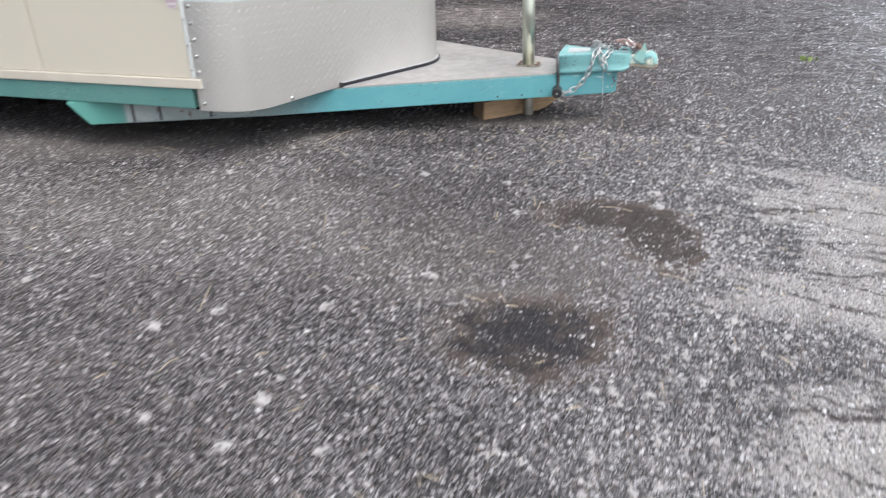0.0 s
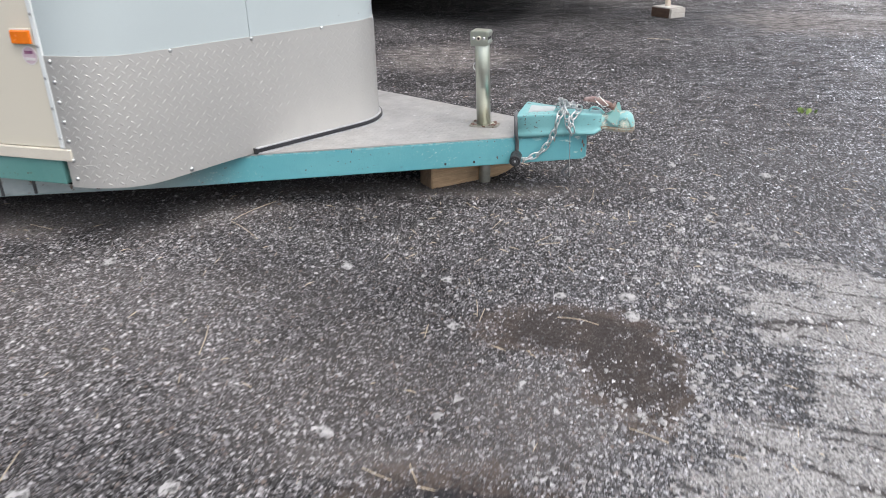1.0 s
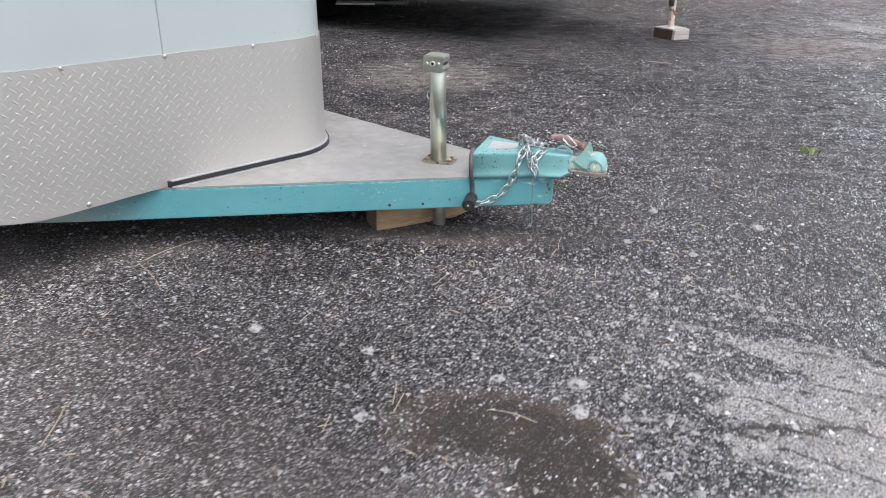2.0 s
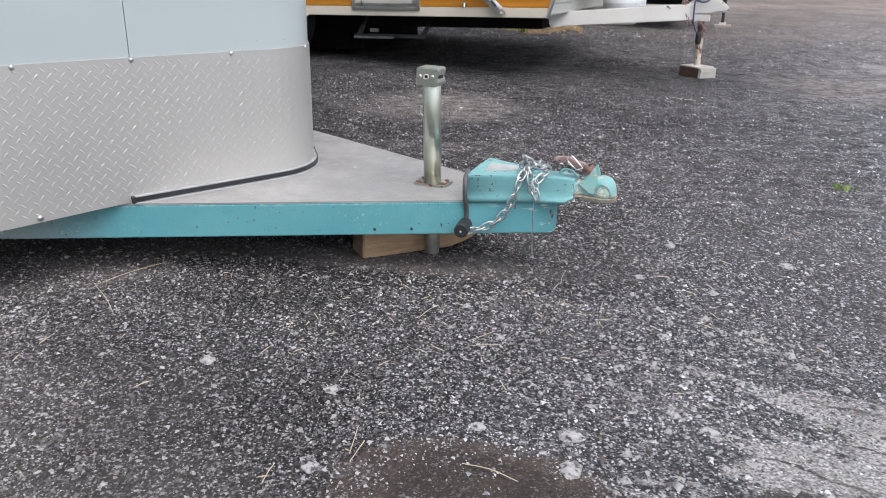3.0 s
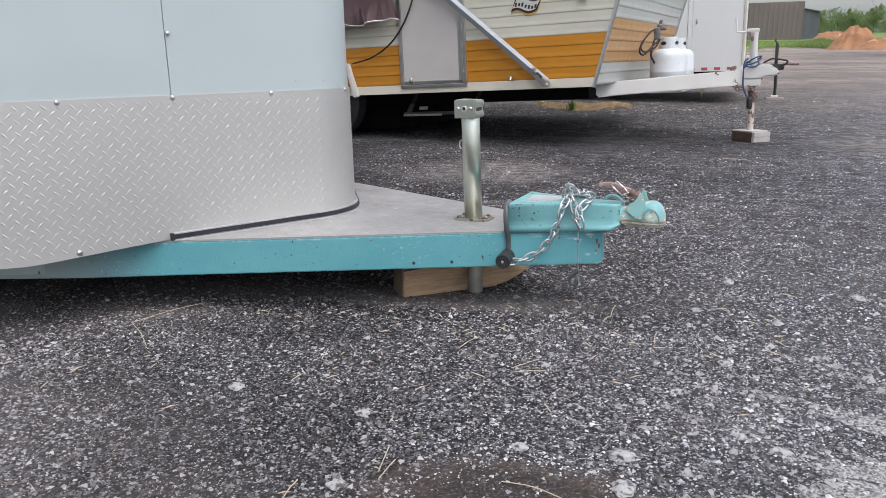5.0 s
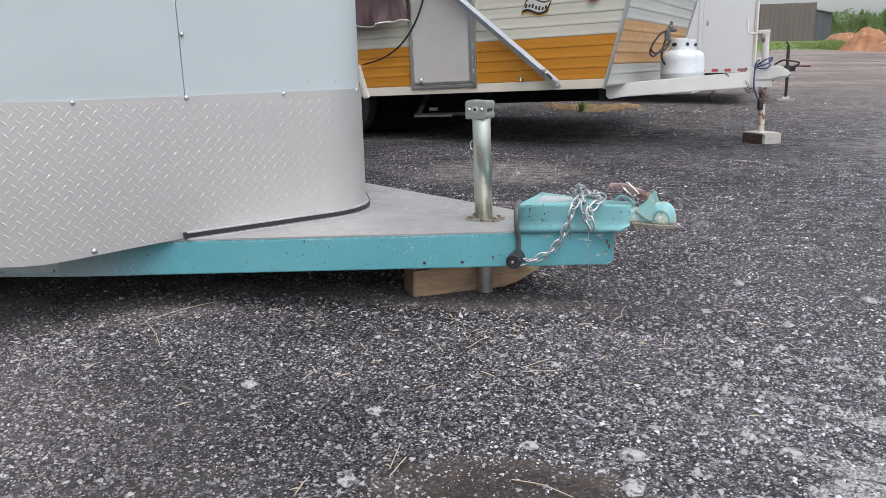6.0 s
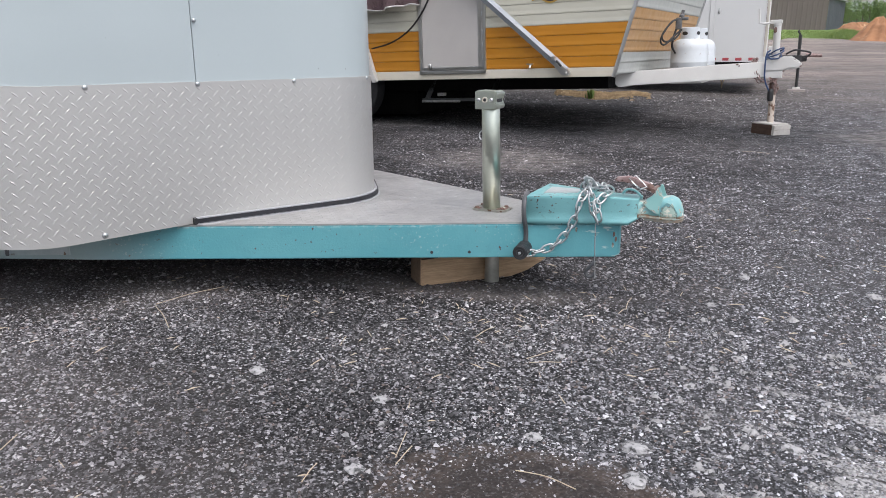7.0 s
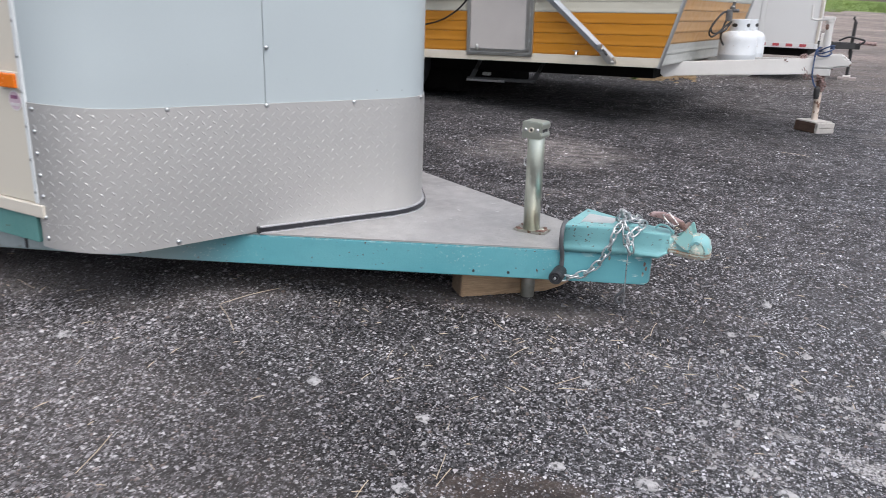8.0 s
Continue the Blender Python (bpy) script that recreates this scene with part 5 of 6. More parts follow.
    part("strap", tube(smooth_path([(-2.33, NEAR - 0.05, 1.42), (-2.40, NEAR - 0.05, 1.22), (-2.50, NEAR - 0.04, 1.06), (-2.63, NEAR - 0.035, 0.93), (-2.80, NEAR - 0.035, 0.84), (-3.0, NEAR - 0.03, 0.795)], 6), 0.008, 6, flat=0.4), RUBBER, root, "black hanging strap")
    # tongue
    for f in (-1, 1):
        bm = prism([(-0.17, 0.536), (1.16, 0.59), (1.16, 0.465), (0.06, 0.43), (-0.05, 0.424)], "y", 0.0, 0.05, 0.005)
        if f > 0:
            bmesh.ops.scale(bm, vec=(1, -1, 1), verts=bm.verts)
        bmesh.ops.transform(bm, matrix=pose(-0.93, f * 0.52, 0, 0, 0, -f * 24.0), verts=bm.verts)
        part("tongue_beam", bm, CAMPER_WHITE, root, "white steel tongue beam with rust marks")
    bm = prism([(-0.174, 0.535), (0.03, 0.543), (0.03, 0.426), (-0.052, 0.419)], "y", -0.005, -0.001)
    bmesh.ops.transform(bm, matrix=pose(-0.93, -0.52, 0, 0, 0, 24.0), verts=bm.verts)
    part("gusset", bm, CAMPER_WHITE, root, "white folded gusset")
    part("tank_tray", box(-0.62, -0.36, -0.2, 0.5, 0.428, 0.4395), CAMPER_WHITE, root)
    nose = [(0.06, 0.6), (0.2, 0.604), (0.235, 0.628), (0.325, 0.632), (0.345, 0.6), (0.385, 0.585), (0.395, 0.55), (0.37, 0.53), (0.3, 0.528), (0.255, 0.51), (0.06, 0.51)]
    part("coupler", prism(nose, "y", -0.05, 0.05, 0.012), CAMPER_WHITE, root, "chipped white ball coupler")
    for u, z, r in ((0.385, 0.548, 0.01), (0.34, 0.605, 0.008), (0.262, 0.512, 0.01), (-0.09, 0.575, 0.013), (-0.075, 0.562, 0.009)):
        v = -0.0505 if u > 0 else -0.52 + 0.445 * (u + 0.93) - 0.003
        part("rust_chip", ball((u, v, z), (r, 0.004, 0.6 * r), sub=1), RUST, root, "brown rust chip")
    part("coupler_box", box(0.03, 0.25, -0.045, 0.045, 0.455, 0.51, 0.006), CAMPER_WHITE, root)
    # jack
    jack = part("tongue_jack", lathe([(0.0285, 0.60), (0.0285, 0.87), (0.031, 0.875), (0.031, 0.892)], 24, m=pose(0.19, 0, 0)), CAMPER_WHITE, root, "white tongue jack with crank arm")
    part("jack_arm", tube([(0.215, 0, 0.902), (0.15, -0.01, 0.898), (0.085, -0.02, 0.893), (0.052, -0.02, 0.9), (0.045, -0.02, 1.01)], 0.009, 8), CAMPER_WHITE, jack)
    part("rust_patch", ball((0.178, -0.0225, 0.84), (0.016, 0.009, 0.028), sub=2), RUST, jack, "brown rust blotch")
    part("jack_cap", box(0.13, 0.225, -0.025, 0.025, 0.888, 0.92, 0.008), CAMPER_WHITE, jack)
    part("drop_leg", lathe([(0.0255, 0.09), (0.0255, 0.5)], 18, m=pose(0.187, 0, 0)), OLD_CREAM, jack, "cream inner jack leg streaked with rust")
    part("rusty_sleeve", lathe([(0.027, 0.32), (0.0285, 0.34), (0.0285, 0.47)], 14, m=pose(0.187, 0, 0)), RUST, jack, "rusty brown upper leg")
    for k, (r, du) in enumerate(((0.055, 0.05), (0.06, 0.06), (0.05, 0.07))):
        pts = [(0.13 + du + r * math.cos(t), -0.01 + 0.055 * math.sin(t) + 0.008 * k, 0.635 + 0.025 * math.sin(t + k) + 0.018 * k) for t in np.linspace(0, math.tau, 18, endpoint=False)]
        part("blue_cable", tube(pts, 0.0058, 6, closed=True), BLUE, jack, "coiled blue cable")
    part("blue_cable", tube(smooth_path([(0.15, -0.03, 0.68), (0.125, -0.07, 0.65), (0.12, -0.075, 0.55), (0.122, -0.075, 0.46), (0.14, -0.07, 0.4), (0.165, -0.065, 0.35)], 5), 0.007, 6), BLUE, jack)
    part("plug", lathe([(0.02, 0), (0.024, 0.02), (0.024, 0.08), (0.014, 0.1)], 12, m=pose(0.175, -0.06, 0.27)), BLACK, jack, "black trailer plug")
    for pts in ([(0.05, 0.0, 0.612), (0.05, -0.05, 0.61), (0.045, -0.07, 0.56), (0.06, -0.072, 0.5), (0.09, -0.07, 0.45), (0.15, -0.06, 0.42), (0.2, -0.06, 0.44)], [(0.03, 0.0, 0.612), (0.025, -0.055, 0.6), (0.03, -0.075, 0.53), (0.05, -0.07, 0.46), (0.08, -0.06, 0.43)], [(0.17, -0.06, 0.45), (0.2, -0.07, 0.42), (0.225, -0.06, 0.38), (0.21, -0.05, 0.35), (0.19, -0.06, 0.4), (0.21, -0.065, 0.44)]):
        holder = part("safety_chain", lathe([(0.012, 0), (0.012, 0.004)], 8, m=pose(pts[0][0], pts[0][1], pts[0][2], 90)), RUST, root, "rusty safety chain")
        chain_links(pts, holder, (0.02, 0.011), 0.0038, 0.027, LEVER)
    # gas regulator and hoses on the nose
    part("regulator", box(-0.578, -0.53, -0.29, -0.23, 0.87, 0.965, 0.012), GREY_DARK, root, "grey gas regulator")
    part("regulator_cap", lathe([(0.022, 0), (0.022, 0.02), (0.012, 0.03), (0.014, 0.06)], 12, m=pose(-0.535, -0.26, 0.965, 0, 12)), GREY_DARK, root)
    part("pressure_dial", lathe([(0.014, 0), (0.014, 0.05), (0.009, 0.056)], 14, m=pose(-0.535, -0.26, 0.955, 0, 90)), GREY_DARK, root)
    part("gas_hose", tube(smooth_path([(-0.57, -0.27, 0.88), (-0.585, -0.29, 0.82), (-0.6, -0.27, 0.74), (-0.58, -0.22, 0.68)], 6), 0.0085, 8), RUBBER, root, "black rubber gas hose")
    for k in range(2):
        pts = [(-0.57, -0.27, 0.95), (-0.60, -0.33 - 0.06 * k, 0.93 - 0.01 * k), (-0.66, -0.40 - 0.06 * k, 0.83 - 0.03 * k), (-0.64, -0.38 - 0.03 * k, 0.775 - 0.025 * k), (-0.57, -0.3, 0.80 + 0.03 * k), (-0.53, -0.26, 0.87)]
        part("gas_hose", tube(smooth_path(pts, 6), 0.0075, 8), RUBBER, root, "black rubber gas hose")
    return root


camper = build_camper()


def build_tank(u, v):
    m = CAMPER @ pose(u, v, 0.44)
    root = thing("gas_tank", m, "white steel propane tank standing on the camper tongue", "gas tank", "gas tanks")
    body = [(0.1, 0.0), (0.1, 0.018), (0.13, 0.025), (0.148, 0.055), (0.152, 0.09), (0.152, 0.158), (0.1535, 0.162), (0.152, 0.166), (0.152, 0.272), (0.148, 0.3), (0.136, 0.326), (0.112, 0.345), (0.08, 0.355), (0.04, 0.358), (0.0, 0.358)]
    part("body", lathe(body, 32), TANK, root, smooth=True)
    bm = bmesh.new()
    ring = []
    for a in np.linspace(radians(-165), radians(105), 26):
        c, s = math.cos(a), math.sin(a)
        ring.append([bm.verts.new((r * c, r * s, z)) for r, z in ((0.08, 0.345), (0.076, 0.446), (0.072, 0.449), (0.074, 0.345))])
    for p, q in zip(ring, ring[1:]):
        for j in range(4):
            bm.faces.new((p[j], q[j], q[(j + 1) % 4], p[(j + 1) % 4]))
    bm.faces.new(ring[0])
    bm.faces.new(ring[-1][::-1])
    collar = part("collar", bm, TANK, root)
    for a in (-112, -20, 80):
        m2 = pose(0.075 * math.cos(radians(a)), 0.075 * math.sin(radians(a)), 0.4) @ pose(0, 0, 0, 0, 0, a) @ pose(0, 0, 0, 0, 90)
        part("hand_hole", lathe([(0.014, -0.004), (0.016, 0.004), (0.014, 0.005)], 10, m=m2 @ Matrix.Diagonal((1, 1.6, 1, 1))), BLACK, collar)
    valve = part("valve", lathe([(0.018, 0.35), (0.018, 0.4), (0.03, 0.405), (0.03, 0.42), (0.01, 0.43)], 12), GALV, root)
    return root


build_tank(-0.49, -0.06)
build_tank(-0.475, 0.34)


def build_jack_block():
    p = CAMPER @ Vector((0.195, -0.045, 0))
    root = thing("jack_block", pose(p.x, p.y, ground_z(p.x, p.y), 0, 0, AXIS - 37), "stacked dark and grey timber offcuts under the camper jack", "block")
    # Each face has its own tone: front dark brown, right and top grey.
    part("dark_timber", box(-0.115, 0.088, -0.1, 0.1, 0, 0.08, 0.004), WOOD_DARK, root, "dark brown timber face")
    part("grey_timber", box(0.089, 0.114, -0.1, 0.1, 0, 0.041, 0.003), WOOD_GREY, root)
    part("grey_timber", box(0.089, 0.114, -0.098, 0.1, 0.043, 0.082, 0.003), WOOD_GREY, root)
    part("top_board", box(-0.113, 0.088, -0.098, 0.098, 0.081, 0.092, 0.003), WOOD_GREY, root)


build_jack_block()

# ---- the white cargo trailer behind ----
V3 = 9.36
CARGO = pose(0.62 - math.sin(radians(AXIS)) * V3, 3.54 + math.cos(radians(AXIS)) * V3, 0, 0, -1.5, AXIS)


def build_cargo():
    root = thing("cargo_trailer", CARGO, "plain white enclosed cargo trailer with red reflective tape", "trailer")
    n = -1.06
    part("body", prism([(-5.0, n + 0.01), (-0.12, n + 0.01), (-0.2, 1.06), (-5.0, 1.06)], "z", 0.56, 2.6), BOX_WHITE, root, "cool white sheet body")
    part("front_trim", prism([(-0.152, -0.4), (-0.148, -0.4), (-0.165, 0.05), (-0.173, 0.05)], "z", 0.7, 2.5), LEVER, root, "rust-brown upright strip")
    for a, b in ((-5.0, -3.2), (-3.195, -1.6), (-1.595, -0.79), (-0.73, -0.125)):
        part("side_sheet", box(a, b, n, n + 0.012, 0.599, 2.6, 0.002), BOX_WHITE, root)
    part("door_post", box(-0.787, -0.733, n - 0.008, n + 0.012, 0.599, 2.6, 0.003), BOX_WHITE, root, "white door post")
    part("door_lock", ball((-0.68, n - 0.004, 1.16), (0.014, 0.01, 0.035), sub=2), ALU, root)
    part("corner_post", box(-0.125, -0.097, n - 0.004, n + 0.05, 0.54, 2.6, 0.004), CREAM, root, "tan corner post")
    part("corner_seam", box(-0.1265, -0.1245, n - 0.006, n + 0.02, 0.54, 2.6), LEVER, root, "rusty seam line")
    part("lower_rail", box(-5.0, -0.09, n - 0.006, n + 0.05, 0.535, 0.597, 0.004), BOX_WHITE, root)
    for k in range(8):
        u = -0.215 - 0.155 * k
        part("reflective_tape", box(u - 0.075, u, n - 0.0085, n - 0.006, 0.553, 0.587), RED, root, "red reflective tape strip")
    part("frame", box(-4.9, -0.2, n + 0.1, 0.95, 0.44, 0.515), SHADE_BLACK, root)
    for v in (n + 0.12, 0.94):
        wheel(root, pose(-3.0, v, 0.46, 90), 0.34)
    for f in (-1, 1):
        part("tongue_beam", prism([(-0.4, f * 0.5), (0.3, f * 0.06), (0.3, f * 0.0 + f * 0.01), (-0.4, f * 0.44)], "z", 0.52, 0.6, 0.004), BLACK, root)
    part("coupler", prism([(0.2, 0.58), (0.36, 0.6), (0.36, 0.52), (0.2, 0.52)], "y", -0.05, 0.05, 0.008), BLACK, root, "black coupler")
    part("socket", tube([(0.34, 0, 0.605), (0.45, 0, 0.6), (0.54, 0, 0.598)], 0.024, 10), LEVER, root, "rusty brown hitch end")
    jack = part("tongue_jack", lathe([(0.022, 0.45), (0.022, 0.86), (0.016, 0.87)], 14, m=pose(0.255, 0, 0)), BLACK, root, "black tongue jack")
    part("jack_crank", tube([(0.255, 0, 0.86), (0.245, -0.01, 0.885), (0.225, -0.02, 0.905), (0.235, -0.05, 0.925)], 0.012, 6), BLACK, jack)
    part("drop_leg", lathe([(0.02, 0.16), (0.02, 0.5)], 12, m=pose(0.265, 0, 0)), BLACK, jack)
    part("jack_foot", box(0.22, 0.31, -0.04, 0.04, 0.16, 0.185, 0.003), CAMPER_WHITE, jack)
    part("cables", tube(smooth_path([(0.1, -0.05, 0.62), (0.2, -0.07, 0.67), (0.3, -0.06, 0.66), (0.4, -0.05, 0.63), (0.33, -0.05, 0.56)], 6), 0.012, 6), RUBBER, root, "black looped cable")
    part("bracket", box(-0.075, 0.0, n + 0.1, n + 0.5, 0.56, 0.72, 0.005), CAMPER_WHITE, root)
    block = thing("concrete_block", CARGO @ pose(0.27, 0, 0.115), "small concrete block under the cargo trailer jack", "block")
    part("body", box(-0.11, 0.11, -0.1, 0.1, -0.04, 0.042, 0.006), CONCRETE, block)


build_cargo()

# ---- the far side of the yard ----
def build_shed():
    root = thing("steel_shed", pose(0, 0, 0), "low grey-brown ribbed steel shed across the yard", "building")
    c, l, r = (21.72, 79.4), (9.0, 77.4), (25.9, 88.9)
    for name, p, q, hp_, hq, mat in (("front_wall", l, c, 5.32, 5.74, METAL_WALL), ("end_wall", c, r, 5.03, 5.2, METAL_WALL_BLUE)):
        k = int(math.dist(p, q) / 0.45)
        bm = bmesh.new()
        vs = []
        d = Vector((q[0] - p[0], q[1] - p[1], 0)).normalized()
        nrm = Vector((d.y, -d.x, 0))
        for i in range(k * 4 + 1):
            t = i / (k * 4)
            o = 0.025 if i % 4 == 0 else 0.0
            x, y = p[0] + (q[0] - p[0]) * t + nrm.x * o, p[1] + (q[1] - p[1]) * t + nrm.y * o
            vs.append((bm.verts.new((x, y, 1.9)), bm.verts.new((x, y, hp_ + (hq - hp_) * t))))
        for a, b in zip(vs, vs[1:]):
            bm.faces.new((a[0], b[0], b[1], a[1]))
        bmesh.ops.solidify(bm, geom=bm.faces[:], thickness=0.06)
        part(name, bm, mat, root, "ribbed steel cladding")
    roof = bmesh.new()
    lo = [roof.verts.new(v) for v in ((9.0, 77.6, 4.9), (21.95, 79.6, 5.04), (26.25, 88.9, 5.22), (13.0, 90.0, 5.2))]
    hi = [roof.verts.new((v.co.x, v.co.y, v.co.z + 0.07)) for v in lo]
    roof.faces.new(lo)
    roof.faces.new(hi[::-1])
    for i in range(4):
        roof.faces.new((lo[i], hi[i], hi[(i + 1) % 4], lo[(i + 1) % 4]))
    part("roof", roof, GREY_BAR, root, "dark steel roof edge")


build_shed()


def build_pile(x, y, rx, ry, h, seed):
    bm = bmesh.new()
    rnd = random.Random(seed)
    ox = rnd.uniform(0, 50)
    steps, rings = 72, 26
    grid = []
    for j in range(rings + 1):
        row = []
        for i in range(steps):
            a, q = math.tau * i / steps, j / rings
            w = 1 + 0.34 * noise.noise((2 * math.cos(a) + ox, 2 * math.sin(a), 1))
            px, py = x + rx * q * w * math.cos(a), y + ry * q * w * math.sin(a)
            z = h * (math.cos(math.pi * q) * 0.5 + 0.5) ** 0.85
            z += (0.45 * noise.noise((px * 1.3, py * 1.3, ox)) + 0.34 * noise.noise((px * 3.6, py * 3.6, ox)) + 0.16 * noise.noise((px * 8.0, py * 8.0, ox))) * h * 0.3 * (1 - q * q)
            row.append(bm.verts.new((px, py, ground_z(px, py) - 0.08 + max(z, 0))))
        grid.append(row)
    for a, b in zip(grid, grid[1:]):
        for i in range(steps):
            bm.faces.new((a[i], a[(i + 1) % steps], b[(i + 1) % steps], b[i]))
    ob = part("earth_mound", bm, DIRT, smooth=True)
    tagged(ob, "heap of loose orange-brown dirt at the yard's edge", "dirt pile", "dirt piles")


build_pile(14.45, 43.2, 1.5, 1.4, 1.2, 3)
build_pile(18.0, 58.4, 1.9, 1.5, 0.95, 5)
build_pile(15.2, 42.2, 1.5, 1.3, 0.66, 8)


def build_white_wagon():
    root = thing("white_wagon", pose(13.75, 32.6, ground_z(13.75, 32.6), 0, 0, -14), "small white ribbed trailer parked across the yard", "trailer")
    part("body", box(-0.95, 2.6, -0.9, 0.9, 0.45, 2.1, 0.02), BOX_WHITE, root)
    for k in range(11):
        part("side_rib", box(-0.97, 2.62, -0.93, -0.9, 0.5 + 0.145 * k, 0.59 + 0.145 * k, 0.008), CAMPER_WHITE, root)
    part("frame", box(-1.05, 2.7, -0.8, 0.8, 0.33, 0.45), SHADE_BLACK, root)
    part("front_post", box(-1.12, -0.97, -0.85, -0.7, 0.2, 0.75, 0.01), CAMPER_WHITE, root)
    for u in (-0.75, 1.6):
        for v in (-0.75, 0.75):
            wheel(root, pose(u, v, 0.22, 90), 0.22, 0.16)


build_white_wagon()


def leaf_cloud(centre, radii, count, size, rnd):
    """Small leaf-clump triangles strewn unevenly through a lumpy crown."""
    lumps = [(rnd.gauss(0, 0.45), rnd.gauss(0, 0.45), rnd.uniform(-0.7, 0.8), rnd.uniform(0.25, 0.5)) for _ in range(9)]
    v, f = [], []
    for i in range(count):
        lx, ly, lz, lr = rnd.choice(lumps)
        d = Vector((rnd.gauss(0, 1), rnd.gauss(0, 1), rnd.gauss(0, 1))).normalized() * lr * rnd.random() ** 0.4
        p = Vector((centre[0] + radii[0] * (lx + d.x), centre[1] + radii[1] * (ly + d.y), centre[2] + radii[2] * (lz + d.z)))
        q = Euler((rnd.uniform(0, 6), rnd.uniform(0, 6), rnd.uniform(0, 6))).to_matrix()
        k = len(v)
        s = size * rnd.uniform(0.5, 1.3)
        v += [p + q @ Vector((s, 0, 0)), p + q @ Vector((-0.5 * s, 0.6 * s, 0)), p + q @ Vector((-0.5 * s, -0.6 * s, 0.2 * s))]
        f.append((k, k + 1, k + 2))
    return np.array([tuple(p) for p in v]), np.array(f)


def build_tree(seed, h):
    rnd = random.Random(seed)
    root = thing("tree", pose(0, 0, 0), "slender young woodland tree in spring leaf", "tree", "far trees")
    bm = tube(smooth_path([(0, 0, -0.5), (0.1, 0, h * 0.35), (-0.05, 0.1, h * 0.65), (0.05, 0, h * 0.9)], 4), 0.17, 7)
    for v in bm.verts:
        t = min(max(v.co.z / h, 0), 1)
        v.co.x *= 1 - 0.8 * t
        v.co.y *= 1 - 0.8 * t
    for k in range(7):
        z, a = h * rnd.uniform(0.35, 0.85), rnd.uniform(0, 6.28)
        r = h * rnd.uniform(0.12, 0.2)
        tube([(0, 0, z), (r * 0.6 * math.cos(a), r * 0.6 * math.sin(a), z + r * 0.5), (r * math.cos(a), r * math.sin(a), z + r * 1.1)], 0.03, 5, bm)
    part("trunk", bm, BARK, root)
    v, f = leaf_cloud((0, 0, h * 0.6), (h * 0.22, h * 0.22, h * 0.38), 3600, h * 0.0185, rnd)
    me = mesh_from("crown", v, f, LEAF)
    ob = new("crown", me)
    ob.parent = root
    return root


rnd = random.Random(11)
models = [build_tree(21 + k, 7.0 + k * 0.8) for k in range(4)]
spots = [(16 + 0.36 * k + rnd.uniform(-1.2, 1.2), 122 + rnd.uniform(0, 55)) for k in range(170)]
for k, (x, y) in enumerate(spots):
    m = pose(x, y, ground_z(x, y) - 0.2, 0, 0, rnd.uniform(0, 360)) @ Matrix.Scale(rnd.choice((0.4, 0.46, 0.52, 0.6, 0.78)) * rnd.uniform(0.9, 1.1), 4)
    if k < 4:
        models[k].matrix_world = m
    else:
        copy_thing(models[k % 4], m)


def build_far_woods():
    """The wooded slope behind the single trees: countless leaf clumps, with an uneven top."""
    r = np.random.RandomState(14)
    n = 90000
    x, y = r.uniform(20, 125, n), r.uniform(178, 205, n)
    top = 3.4 + 1.5 * np.sin(0.11 * x + 0.6) + 0.9 * np.sin(0.37 * x) + 0.5 * np.sin(1.13 * x + 2) + 0.05 * np.maximum(x - 60, 0)
    z = 5.4 + top * r.rand(n) ** 0.75
    size = r.uniform(0.1, 0.24, n)[:, None]
    c = np.stack([x, y, z], 1)
    v = np.stack([c + size * r.normal(0, 0.8, (n, 3)) for _ in range(3)], 1).reshape(-1, 3)
    ob = new("far_woods", mesh_from("far_woods", v, np.arange(3 * n).reshape(-1, 3), WOODS))
    tagged(ob, "hazy green woods on the slope beyond the yard", "woods", kind="stuff")


build_far_woods()


def build_bank():
    """Tall weeds on the low bank between the shed and the dirt heaps."""
    r = np.random.RandomState(31)
    n = 30000
    t, q = r.rand(n), r.rand(n)
    y = 43.5 + 6.5 * (1 - t) + 5 * q
    x = 0.5 + (0.262 + 0.058 * t + r.normal(0, 0.003, n)) * (y - 1.4)
    z = np.array([ground_z(a, b) for a, b in zip(x, y)])
    h = (0.08 + 0.5 * np.sin(math.pi * np.clip(t, 0, 1) ** 1.3) * (0.5 + 0.5 * q)) * r.uniform(0.35, 1.0, n)
    a, w = r.uniform(0, math.pi, n), r.uniform(0.012, 0.03, n)
    v = np.stack([np.stack([x - w * np.cos(a), y - w * np.sin(a), z - 0.02], 1), np.stack([x + w * np.cos(a), y + w * np.sin(a), z - 0.02], 1), np.stack([x + r.normal(0, 0.14, n), y + r.normal(0, 0.14, n), z + h], 1)], 1).reshape(-1, 3)
    ob = new("tall_weeds", mesh_from("tall_weeds", v, np.arange(3 * n).reshape(-1, 3), GRASS))
    tagged(ob, "tall bright green weeds on the bank by the dirt heaps", "weeds", kind="stuff")


build_bank()


